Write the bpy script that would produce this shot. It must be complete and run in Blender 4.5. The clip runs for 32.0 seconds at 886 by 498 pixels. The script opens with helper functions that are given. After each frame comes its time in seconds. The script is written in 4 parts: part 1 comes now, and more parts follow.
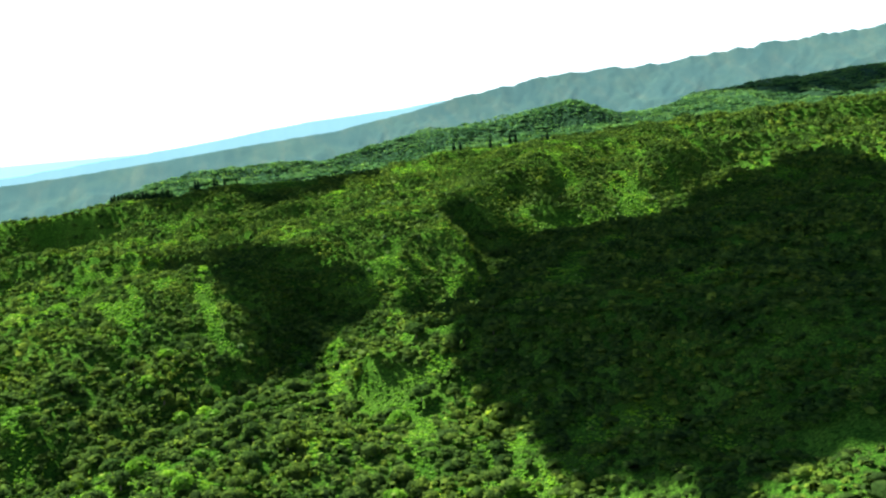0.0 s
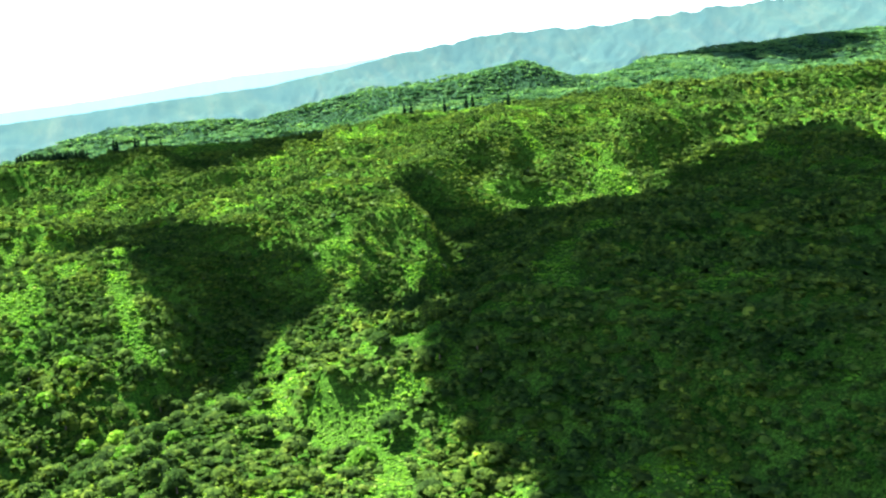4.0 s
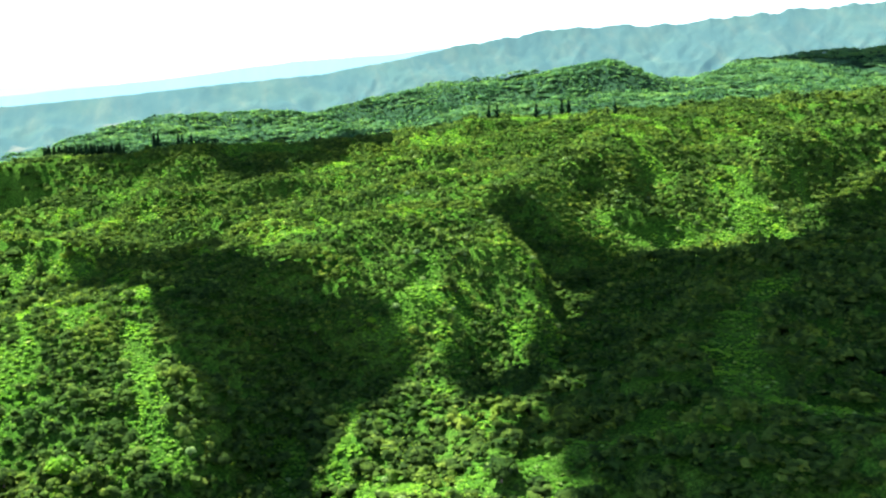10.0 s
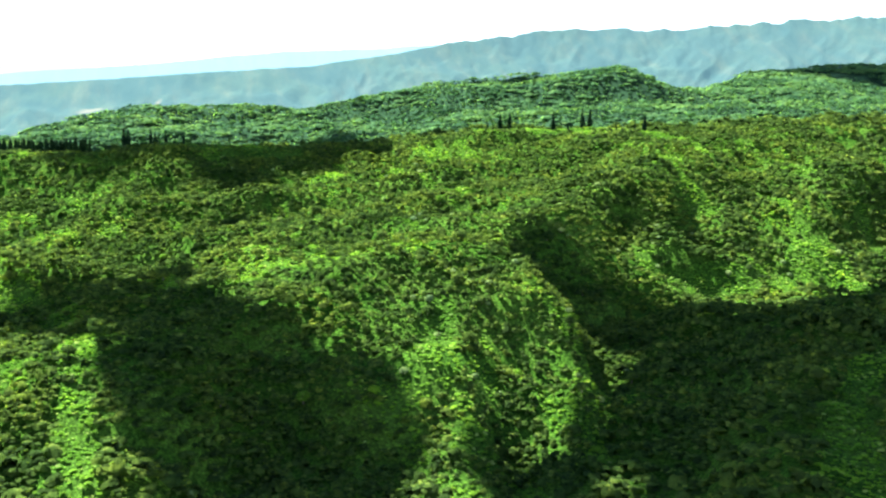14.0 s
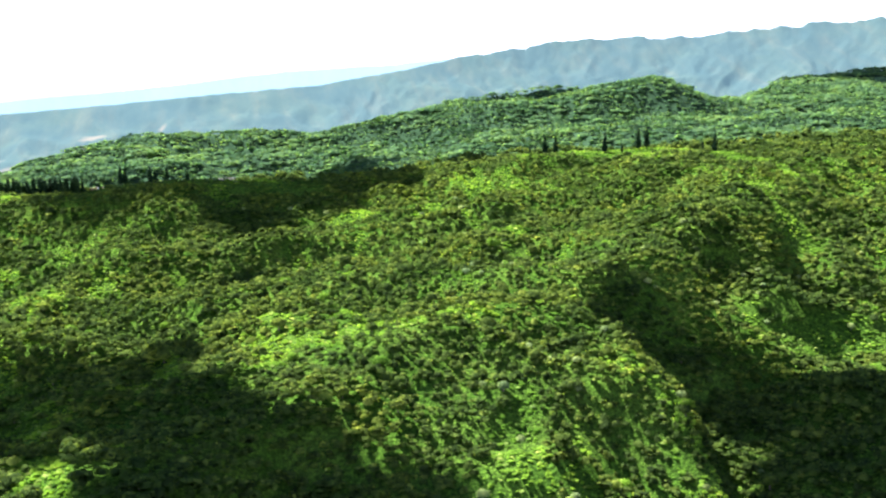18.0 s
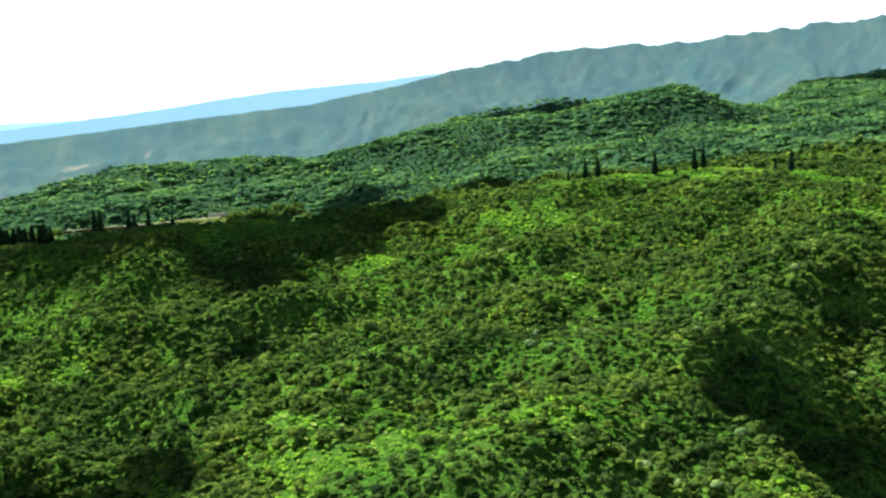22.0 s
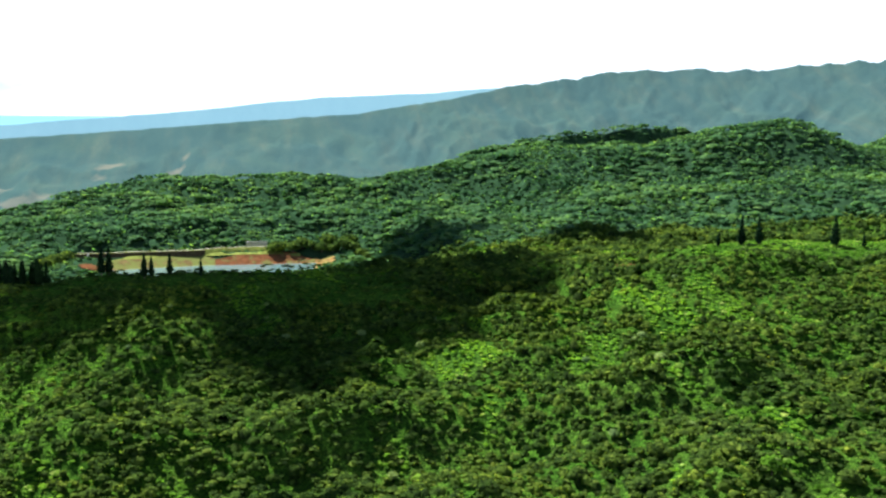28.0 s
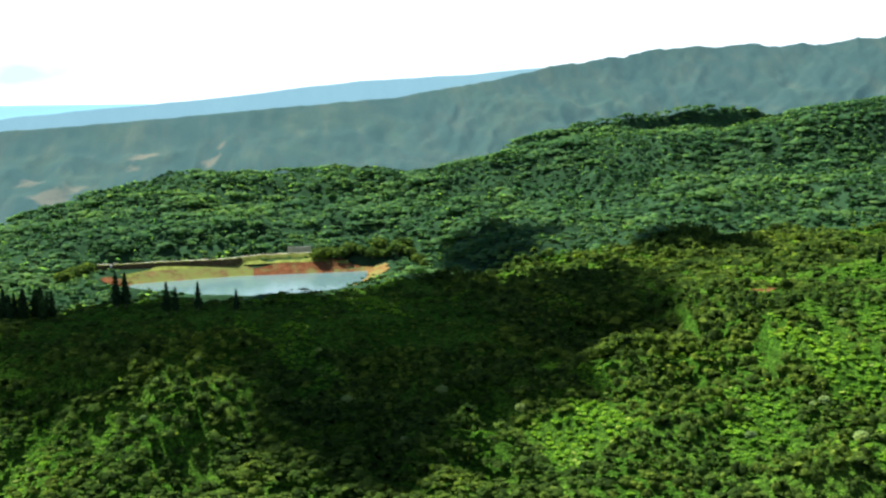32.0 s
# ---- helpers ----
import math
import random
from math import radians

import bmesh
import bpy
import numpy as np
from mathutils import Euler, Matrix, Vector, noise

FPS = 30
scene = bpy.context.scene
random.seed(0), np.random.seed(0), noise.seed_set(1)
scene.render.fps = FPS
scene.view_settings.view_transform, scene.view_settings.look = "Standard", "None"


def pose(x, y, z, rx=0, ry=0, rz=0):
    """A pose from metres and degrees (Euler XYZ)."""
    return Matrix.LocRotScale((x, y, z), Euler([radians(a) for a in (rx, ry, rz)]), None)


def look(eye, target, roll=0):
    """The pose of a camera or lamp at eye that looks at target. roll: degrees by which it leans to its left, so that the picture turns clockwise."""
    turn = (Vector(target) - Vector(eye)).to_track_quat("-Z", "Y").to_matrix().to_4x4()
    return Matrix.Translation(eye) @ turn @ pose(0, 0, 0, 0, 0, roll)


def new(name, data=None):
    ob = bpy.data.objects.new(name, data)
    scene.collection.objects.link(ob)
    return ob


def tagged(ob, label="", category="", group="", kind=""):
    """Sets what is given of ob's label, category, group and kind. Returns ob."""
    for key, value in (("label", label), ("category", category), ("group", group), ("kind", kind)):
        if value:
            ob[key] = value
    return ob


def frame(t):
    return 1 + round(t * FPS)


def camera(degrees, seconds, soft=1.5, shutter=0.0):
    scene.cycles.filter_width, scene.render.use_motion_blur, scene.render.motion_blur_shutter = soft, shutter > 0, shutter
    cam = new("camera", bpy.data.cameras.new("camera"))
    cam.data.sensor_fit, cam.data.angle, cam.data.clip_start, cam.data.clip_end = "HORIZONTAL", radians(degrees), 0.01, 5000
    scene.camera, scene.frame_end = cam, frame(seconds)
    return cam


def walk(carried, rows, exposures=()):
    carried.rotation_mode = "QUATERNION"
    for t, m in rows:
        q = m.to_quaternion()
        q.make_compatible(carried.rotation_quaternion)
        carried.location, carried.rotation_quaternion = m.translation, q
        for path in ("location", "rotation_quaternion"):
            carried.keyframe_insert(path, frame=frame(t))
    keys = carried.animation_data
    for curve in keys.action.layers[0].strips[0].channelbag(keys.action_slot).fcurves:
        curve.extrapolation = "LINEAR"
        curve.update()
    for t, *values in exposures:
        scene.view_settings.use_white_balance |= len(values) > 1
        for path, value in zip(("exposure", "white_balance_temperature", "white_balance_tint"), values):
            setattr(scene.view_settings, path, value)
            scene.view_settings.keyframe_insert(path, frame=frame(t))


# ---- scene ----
cam = camera(47.04, 32.0, 2.4)
PATH = [
    (0, pose(0.00, 0.00, 250.00, 83.405, 5.313, -10.704)),
    (0.5, pose(0.19, 16.27, 251.00, 82.982, 5.584, -11.165)),
    (1, pose(0.35, 32.54, 252.00, 82.368, 5.843, -11.516)),
    (1.5, pose(0.50, 48.81, 252.96, 81.889, 5.989, -11.722)),
    (2, pose(0.62, 65.06, 253.88, 81.533, 5.846, -12.199)),
    (2.5, pose(0.71, 81.31, 254.74, 81.227, 5.778, -12.594)),
    (3, pose(0.76, 97.55, 255.56, 80.954, 5.280, -12.991)),
    (3.5, pose(0.76, 113.79, 256.35, 80.666, 4.566, -14.053)),
    (5.5, pose(-0.83, 178.55, 258.67, 81.674, 2.220, -15.201)),
    (6, pose(-0.62, 194.29, 259.47, 82.673, 1.925, -15.564)),
    (6.5, pose(-0.32, 209.95, 260.31, 82.826, 2.156, -15.737)),
    (7, pose(0.05, 225.57, 261.17, 82.206, 2.912, -15.767)),
    (7.5, pose(0.48, 241.15, 262.03, 81.343, 2.957, -15.161)),
    (8, pose(0.96, 256.72, 262.90, 81.456, 3.054, -14.077)),
    (8.5, pose(1.46, 272.28, 263.80, 82.515, 4.246, -11.965)),
    (9, pose(1.99, 287.83, 264.75, 81.932, 3.613, -10.197)),
    (9.5, pose(2.57, 303.30, 265.71, 81.082, 2.217, -10.398)),
    (10, pose(3.19, 318.70, 266.71, 80.436, 1.510, -11.689)),
    (10.5, pose(3.83, 334.05, 267.77, 80.730, 1.608, -11.810)),
    (11, pose(4.44, 349.40, 268.85, 81.105, 2.039, -11.160)),
    (11.5, pose(4.97, 364.73, 269.87, 81.853, 1.227, -13.579)),
    (12, pose(5.46, 380.05, 270.84, 82.692, -0.129, -17.024)),
    (12.5, pose(5.89, 395.36, 271.75, 82.558, -1.045, -17.847)),
    (13, pose(6.26, 410.69, 272.57, 81.598, -0.825, -16.235)),
    (13.5, pose(6.59, 426.08, 273.32, 80.763, -0.695, -13.691)),
    (14, pose(6.87, 441.48, 274.05, 80.193, -0.891, -12.436)),
    (14.5, pose(7.11, 456.90, 274.76, 79.690, -1.898, -12.593)),
    (16.5, pose(7.02, 518.16, 276.51, 79.341, -1.625, -12.424)),
    (17, pose(6.85, 534.08, 277.06, 79.803, -0.786, -11.935)),
    (17.5, pose(6.68, 550.09, 277.65, 80.394, -0.077, -11.800)),
    (18, pose(6.52, 566.17, 278.25, 80.970, 0.826, -12.198)),
    (18.5, pose(6.38, 582.28, 278.83, 81.236, 1.855, -12.253)),
    (19, pose(6.25, 598.38, 279.39, 81.225, 2.955, -11.936)),
    (19.5, pose(6.09, 614.47, 279.94, 80.968, 3.302, -11.566)),
    (20, pose(5.95, 630.53, 280.52, 80.992, 2.874, -11.887)),
    (20.5, pose(5.96, 646.53, 281.15, 81.326, 2.552, -12.739)),
    (21, pose(6.02, 662.50, 281.81, 81.909, 2.527, -13.166)),
    (21.5, pose(6.07, 678.45, 282.49, 82.103, 2.867, -13.056)),
    (22, pose(6.07, 694.35, 283.21, 81.722, 2.750, -12.994)),
    (22.5, pose(6.05, 710.17, 283.96, 81.119, 2.585, -12.938)),
    (23, pose(6.04, 725.94, 284.71, 80.526, 1.733, -12.654)),
    (23.5, pose(6.09, 741.66, 285.51, 80.401, 0.482, -12.035)),
    (24, pose(6.16, 757.37, 286.33, 80.710, -0.810, -12.266)),
    (24.5, pose(6.21, 773.07, 287.19, 81.174, -1.353, -12.950)),
    (25, pose(6.21, 788.75, 288.08, 81.359, -0.916, -12.416)),
    (25.5, pose(6.14, 804.40, 288.97, 81.904, -0.483, -11.501)),
    (26, pose(5.99, 820.05, 289.86, 82.491, -0.487, -10.418)),
    (26.5, pose(5.79, 835.68, 290.73, 82.706, -0.987, -10.112)),
    (28.5, pose(2.83, 897.06, 293.48, 82.197, -0.403, -10.817)),
    (29, pose(2.28, 911.76, 294.09, 81.580, 0.055, -9.525)),
    (29.5, pose(1.76, 926.39, 294.67, 81.486, 0.287, -9.100)),
    (30, pose(1.28, 940.97, 295.23, 81.793, 0.326, -9.550)),
    (30.5, pose(0.85, 955.55, 295.74, 82.166, 0.205, -10.018)),
    (31, pose(0.50, 970.14, 296.25, 82.036, 0.223, -9.912)),
    (31.5, pose(0.24, 984.74, 296.76, 81.492, 0.376, -9.346)),
    (32, pose(0.00, 999.35, 297.30, 81.424, 0.539, -8.790)),
]
walk(cam, PATH, [(0, 2.0, 5800, 0), (3, 2.78, 5650, 2), (6, 2.92, 5600, 4), (9, 2.6, 5600, 5), (11, 2.76, 5600, 6), (13, 2.62, 5600, 8), (14, 2.7, 5600, 10), (16.5, 2.88, 5750, 40), (17.3, 2.82, 5750, 38), (18.3, 2.53, 5700, 25), (20, 2.3, 5600, 15), (21, 2.06, 5600, 11), (22.5, 1.82, 5600, 9), (24, 2.08, 5600, 11), (25, 1.95, 5600, 10), (26, 1.74, 5650, 9), (29, 1.60, 5700, 8), (30, 1.66, 5750, 8), (32, 1.52, 5800, 7)])

# ---- sky, sun, clouds' light ----
SUN_AZ, SUN_EL = radians(-30.0), radians(53.0)
SUN_DIR = Vector((math.sin(SUN_AZ) * math.cos(SUN_EL), math.cos(SUN_AZ) * math.cos(SUN_EL), math.sin(SUN_EL)))
world = bpy.data.worlds.new("sky")
scene.world = world
world.use_nodes = True
wn = world.node_tree.nodes
sky = wn.new("ShaderNodeTexSky")
sky.sky_type, sky.sun_disc = "NISHITA", False
sky.sun_elevation, sky.sun_rotation = SUN_EL, SUN_AZ
sky.dust_density, sky.air_density, sky.ozone_density = 0.6, 1.0, 1.5
wn["Background"].inputs["Strength"].default_value = 0.086
# broken bright cloud all over the sky
wl = world.node_tree.links
where = wn.new("ShaderNodeTexCoord")
stretch = wn.new("ShaderNodeMapping")
stretch.inputs["Scale"].default_value = (1.0, 1.0, 4.0)
puffs = wn.new("ShaderNodeTexNoise")
puffs.inputs["Scale"].default_value, puffs.inputs["Detail"].default_value = 5.0, 6.0
cover = wn.new("ShaderNodeMapRange")
cover.inputs["From Min"].default_value, cover.inputs["From Max"].default_value = 0.29, 0.42
cover.inputs["To Min"].default_value = 0.5
cloudy = wn.new("ShaderNodeMix")
cloudy.data_type = "RGBA"
cloudy.inputs[7].default_value = (6.0, 6.3, 6.4, 1)
wl.new(where.outputs["Generated"], stretch.inputs["Vector"])
wl.new(stretch.outputs[0], puffs.inputs["Vector"])
wl.new(puffs.outputs["Fac"], cover.inputs["Value"])
# the deck is seen edge-on low down and opens overhead
apart = wn.new("ShaderNodeSeparateXYZ")
overhead = wn.new("ShaderNodeMapRange")
overhead.inputs["From Min"].default_value, overhead.inputs["From Max"].default_value = 0.12, 0.44
overhead.inputs["To Min"].default_value, overhead.inputs["To Max"].default_value = 1.0, 0.08
deck = wn.new("ShaderNodeMath")
deck.operation = "MULTIPLY"
wl.new(where.outputs["Generated"], apart.inputs[0])
wl.new(apart.outputs["Z"], overhead.inputs["Value"])
wl.new(cover.outputs[0], deck.inputs[0])
wl.new(overhead.outputs[0], deck.inputs[1])
wl.new(deck.outputs[0], cloudy.inputs[0])
clear = wn.new("ShaderNodeMix")
clear.data_type, clear.blend_type = "RGBA", "MULTIPLY"
clear.inputs[0].default_value = 1.0
clear.inputs[7].default_value = (0.16, 0.27, 0.46, 1)
wl.new(sky.outputs[0], clear.inputs[6])
wl.new(clear.outputs[2], cloudy.inputs[6])
wl.new(cloudy.outputs[2], wn["Background"].inputs["Color"])
sun = new("sun", bpy.data.lights.new("sun", "SUN"))
sun.data.energy, sun.data.angle, sun.data.color = 5.0, radians(0.53), (1.0, 0.95, 0.84)
sun.matrix_world = look((0, 0, 0), -SUN_DIR)


# ---- materials ----
def material(name):
    m = bpy.data.materials.new(name)
    m.use_nodes = True
    nt = m.node_tree
    return m, nt, nt.nodes["Principled BSDF"], nt.nodes["Material Output"]


def node(nt, kind, **inputs):
    n = nt.nodes.new(kind)
    for key, value in inputs.items():
        n.inputs[key.replace("_", " ")].default_value = value
    return n


def ramp(nt, source, *stops):
    r = nt.nodes.new("ShaderNodeValToRGB")
    while len(r.color_ramp.elements) < len(stops):
        r.color_ramp.elements.new(0.5)
    for e, (at, colour) in zip(r.color_ramp.elements, stops):
        e.position, e.color = at, (*colour, 1)
    nt.links.new(source, r.inputs[0])
    return r.outputs[0]


def blend(nt, fac, a, b, how="MIX"):
    n = nt.nodes.new("ShaderNodeMix")
    n.data_type, n.blend_type = "RGBA", how
    for socket, value in ((n.inputs[0], fac), (n.inputs[6], a), (n.inputs[7], b)):
        if hasattr(value, "links"):
            nt.links.new(value, socket)
        elif isinstance(value, tuple):
            socket.default_value = (*value, 1)
        else:
            socket.default_value = value
    return n.outputs[2]


def noise_at(nt, scale, detail=4.0, rough=0.6):
    geo = nt.nodes.new("ShaderNodeNewGeometry")
    n = node(nt, "ShaderNodeTexNoise", Scale=scale, Detail=detail, Roughness=rough)
    nt.links.new(geo.outputs["Position"], n.inputs["Vector"])
    return n.outputs["Fac"]


def bump(nt, bsdf, height, strength, distance):
    b = node(nt, "ShaderNodeBump", Strength=strength, Distance=distance)
    nt.links.new(height, b.inputs["Height"])
    nt.links.new(b.outputs[0], bsdf.inputs["Normal"])


def foliage(name, dark, mid, light, pale, through_light=0.50, stand=0.022, relief=0.6, gloss=0.0):
    """Leaves: hue by clump, by crown, by stand of trees and by fine grain; some light passes through them."""
    m, nt, bsdf, out = material(name)
    geo = nt.nodes.new("ShaderNodeNewGeometry")
    clump = ramp(nt, geo.outputs["Random Per Island"], (0.0, dark), (0.5, mid), (0.88, light), (1.0, pale))
    crown = ramp(nt, noise_at(nt, 0.11, 2.0), (0.3, (0.68, 0.72, 0.72)), (0.52, (1.05, 1.05, 1.05)), (0.72, (1.45, 1.36, 1.1)))
    colour = blend(nt, 1.0, clump, crown, "MULTIPLY")
    tone = ramp(nt, noise_at(nt, stand, 3.0), (0.36, (0.60, 0.70, 0.74)), (0.50, (0.98, 1.0, 1.0)), (0.64, (1.36, 1.26, 0.95)))
    colour = blend(nt, 1.0, colour, tone, "MULTIPLY")
    grain = ramp(nt, noise_at(nt, 0.8, 4.0, 0.75), (0.32, (0.66, 0.68, 0.70)), (0.66, (1.42, 1.34, 1.2)))
    colour = blend(nt, min(1.0, relief * 1.1), colour, grain, "MULTIPLY")
    nt.links.new(colour, bsdf.inputs["Base Color"])
    bsdf.inputs["Roughness"].default_value = 0.8
    bsdf.inputs["Specular IOR Level"].default_value = gloss
    glow = nt.nodes.new("ShaderNodeBsdfTranslucent")
    warm = blend(nt, 1.0, colour, (1.35, 1.4, 0.5), "MULTIPLY")
    nt.links.new(warm, glow.inputs["Color"])
    mix = node(nt, "ShaderNodeMixShader", Fac=through_light)
    nt.links.new(bsdf.outputs[0], mix.inputs[1])
    nt.links.new(glow.outputs[0], mix.inputs[2])
    nt.links.new(mix.outputs[0], out.inputs["Surface"])
    cells = node(nt, "ShaderNodeTexVoronoi", Scale=0.75, Detail=1.5, Roughness=0.6)
    nt.links.new(geo.outputs["Position"], cells.inputs["Vector"])
    lump = nt.nodes.new("ShaderNodeMath")
    lump.operation = "SUBTRACT"
    nt.links.new(noise_at(nt, 1.1, 4.0, 0.7), lump.inputs[0])
    nt.links.new(cells.outputs["Distance"], lump.inputs[1])
    bump(nt, bsdf, lump.outputs[0], relief, 1.1)
    return m


def plain(name, colour, rough=0.8, scale=0.5, vary=0.25):
    m, nt, bsdf, out = material(name)
    low = tuple(c * (1 - vary) for c in colour)
    high = tuple(min(1, c * (1 + vary)) for c in colour)
    nt.links.new(ramp(nt, noise_at(nt, scale, 5.0), (0.3, low), (0.7, high)), bsdf.inputs["Base Color"])
    bsdf.inputs["Roughness"].default_value = rough
    bsdf.inputs["Specular IOR Level"].default_value = 0.0
    return m


LEAF = foliage("forest_leaves", (0.030, 0.050, 0.014), (0.058, 0.098, 0.020), (0.092, 0.146, 0.025), (0.155, 0.21, 0.036))
VINE = foliage("vine_leaves", (0.084, 0.176, 0.015), (0.112, 0.226, 0.019), (0.142, 0.264, 0.025), (0.28, 0.35, 0.09), 0.5)
# paler, bluer and flatter than LEAF: haze of distance painted into the colour
LEAF_HAZED = foliage("hazed_forest_leaves", (0.080, 0.170, 0.070), (0.098, 0.194, 0.076), (0.118, 0.214, 0.078), (0.142, 0.235, 0.080), 0.62, 0.012, 0.3, 0.02)
LEAF_PINE = foliage("pine_needles", (0.010, 0.026, 0.012), (0.016, 0.036, 0.015), (0.022, 0.048, 0.018), (0.03, 0.06, 0.02), 0.12)
LEAF_PALE = foliage("pale_candlenut_leaves", (0.13, 0.195, 0.065), (0.165, 0.235, 0.08), (0.20, 0.27, 0.09), (0.25, 0.31, 0.12), 0.4)
LEAF_BUSH = foliage("dark_bush_leaves", (0.016, 0.034, 0.010), (0.028, 0.052, 0.014), (0.042, 0.072, 0.018), (0.07, 0.11, 0.03), 0.3)
BARK = plain("bark", (0.16, 0.12, 0.09), 0.9, 3.0)


def fern_ground():
    """Forest floor: bright fern and vine mats, darker litter between, red soil where it is bare."""
    m, nt, bsdf, out = material("fern_and_soil")
    fern = ramp(nt, noise_at(nt, 0.55, 6.0, 0.72), (0.38, (0.018, 0.038, 0.007)), (0.52, (0.048, 0.100, 0.013)), (0.66, (0.098, 0.195, 0.020)))
    litter = ramp(nt, noise_at(nt, 0.03, 4.0), (0.42, (0.7, 0.8, 0.6)), (0.6, (1.1, 1.05, 0.9)))
    nt.links.new(blend(nt, 1.0, fern, litter, "MULTIPLY"), bsdf.inputs["Base Color"])
    bsdf.inputs["Roughness"].default_value = 0.85
    bsdf.inputs["Specular IOR Level"].default_value = 0.0
    bump(nt, bsdf, noise_at(nt, 0.7, 5.0), 1.0, 1.8)
    return m


def hazed_slope(name, low, mid, high, haze_glow, strength, scale, scars=()):
    """Distant mountain side, a backdrop; kilometres of lit haze painted on as a glow."""
    m, nt, bsdf, out = material(name)
    geo = nt.nodes.new("ShaderNodeNewGeometry")
    run = nt.nodes.new("ShaderNodeMapping")
    run.inputs["Scale"].default_value = (1.0, 0.22, 0.45)
    run.inputs["Rotation"].default_value = (0, 0.35, 0)
    spots = node(nt, "ShaderNodeTexNoise", Scale=scale, Detail=7.0, Roughness=0.62)
    nt.links.new(geo.outputs["Position"], run.inputs["Vector"])
    nt.links.new(run.outputs[0], spots.inputs["Vector"])
    col = ramp(nt, spots.outputs["Fac"], (0.32, low), (0.5, mid), (0.66, high), (0.74, tuple(c * k for c, k in zip(high, (1.35, 1.2, 1.1)))))
    broad = ramp(nt, noise_at(nt, scale * 0.22, 4.0, 0.6), (0.42, (0.88, 0.92, 0.96)), (0.62, (1.14, 1.1, 0.97)))
    col = blend(nt, 1.0, col, broad, "MULTIPLY")
    ragged = noise_at(nt, 0.02, 5.0, 0.65)
    for x, y, z, r in scars:
        # bare tan earth, ragged at its rim
        away = node(nt, "ShaderNodeVectorMath")
        away.operation = "DISTANCE"
        away.inputs[1].default_value = (x, y, z)
        nt.links.new(geo.outputs["Position"], away.inputs[0])
        rim = node(nt, "ShaderNodeMath")
        rim.operation, rim.inputs[1].default_value = "DIVIDE", r * 2.2
        nt.links.new(away.outputs["Value"], rim.inputs[0])
        total = node(nt, "ShaderNodeMath")
        total.operation = "ADD"
        nt.links.new(rim.outputs[0], total.inputs[0])
        nt.links.new(ragged, total.inputs[1])
        bare = node(nt, "ShaderNodeMapRange", From_Min=0.72, From_Max=1.0, To_Min=0.6, To_Max=0.0)
        nt.links.new(total.outputs[0], bare.inputs["Value"])
        col = blend(nt, bare.outputs[0], col, (0.15, 0.115, 0.07))
    nt.links.new(col, bsdf.inputs["Base Color"])
    bsdf.inputs["Roughness"].default_value = 0.95
    bsdf.inputs["Specular IOR Level"].default_value = 0.0
    bsdf.inputs["Emission Color"].default_value = (*haze_glow, 1)
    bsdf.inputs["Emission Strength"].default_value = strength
    bump(nt, bsdf, noise_at(nt, scale * 4, 6.0), 0.35, 8.0)
    return m


FERN = fern_ground()
SLOPE = hazed_slope("hazed_slope", (0.024, 0.042, 0.035), (0.031, 0.049, 0.038), (0.043, 0.055, 0.039), (0.225, 0.42, 0.43), 0.108, 0.018, [(-616, 3785, 31, 55), (-572, 3843, 33, 48), (-690, 3905, 50, 40), (-406, 4032, 120, 42), (-420, 3957, 82, 30), (-208, 3962, 115, 34), (-172, 4016, 146, 26)])
# base colours are paled and blued for haze too, besides the glow
SLOPE_BLUE = hazed_slope("farthest_hazed_slope", (0.10, 0.16, 0.18), (0.13, 0.19, 0.2), (0.16, 0.22, 0.22), (0.37, 0.61, 0.67), 0.29, 0.004)


def bank_earth(name, earth, grass, cover):
    """Bare earth with ragged tufts of grass creeping over it."""
    m, nt, bsdf, out = material(name)
    dark = tuple(c * 0.6 for c in earth)
    ground_tone = ramp(nt, noise_at(nt, 0.16, 6.0, 0.7), (0.34, dark), (0.62, tuple(c * 1.35 for c in earth)))
    tuft = ramp(nt, noise_at(nt, 0.07, 5.0, 0.68), (cover - 0.05, (0, 0, 0)), (cover + 0.06, (1, 1, 1)))
    fade = nt.nodes.new("ShaderNodeRGBToBW")
    nt.links.new(tuft, fade.inputs[0])
    nt.links.new(blend(nt, fade.outputs[0], ground_tone, grass), bsdf.inputs["Base Color"])
    bsdf.inputs["Roughness"].default_value = 0.95
    bsdf.inputs["Specular IOR Level"].default_value = 0.0
    bump(nt, bsdf, noise_at(nt, 0.5, 5.0), 0.6, 0.6)
    return m


SOIL = bank_earth("red_soil", (0.125, 0.052, 0.022), (0.13, 0.125, 0.04), 0.60)
GRASS = plain("mown_grass", (0.15, 0.168, 0.036), 0.9, 0.2, 0.4)
ROAD = plain("pale_gravel", (0.38, 0.34, 0.25), 0.95, 0.6, 0.2)
EARTH = bank_earth("olive_earth", (0.13, 0.085, 0.035), (0.14, 0.15, 0.04), 0.47)
SAND = bank_earth("yellow_earth", (0.16, 0.095, 0.032), (0.15, 0.14, 0.04), 0.52)
CLOUD = plain("cloud_white", (0.9, 0.9, 0.92), 1.0, 0.01, 0.05)

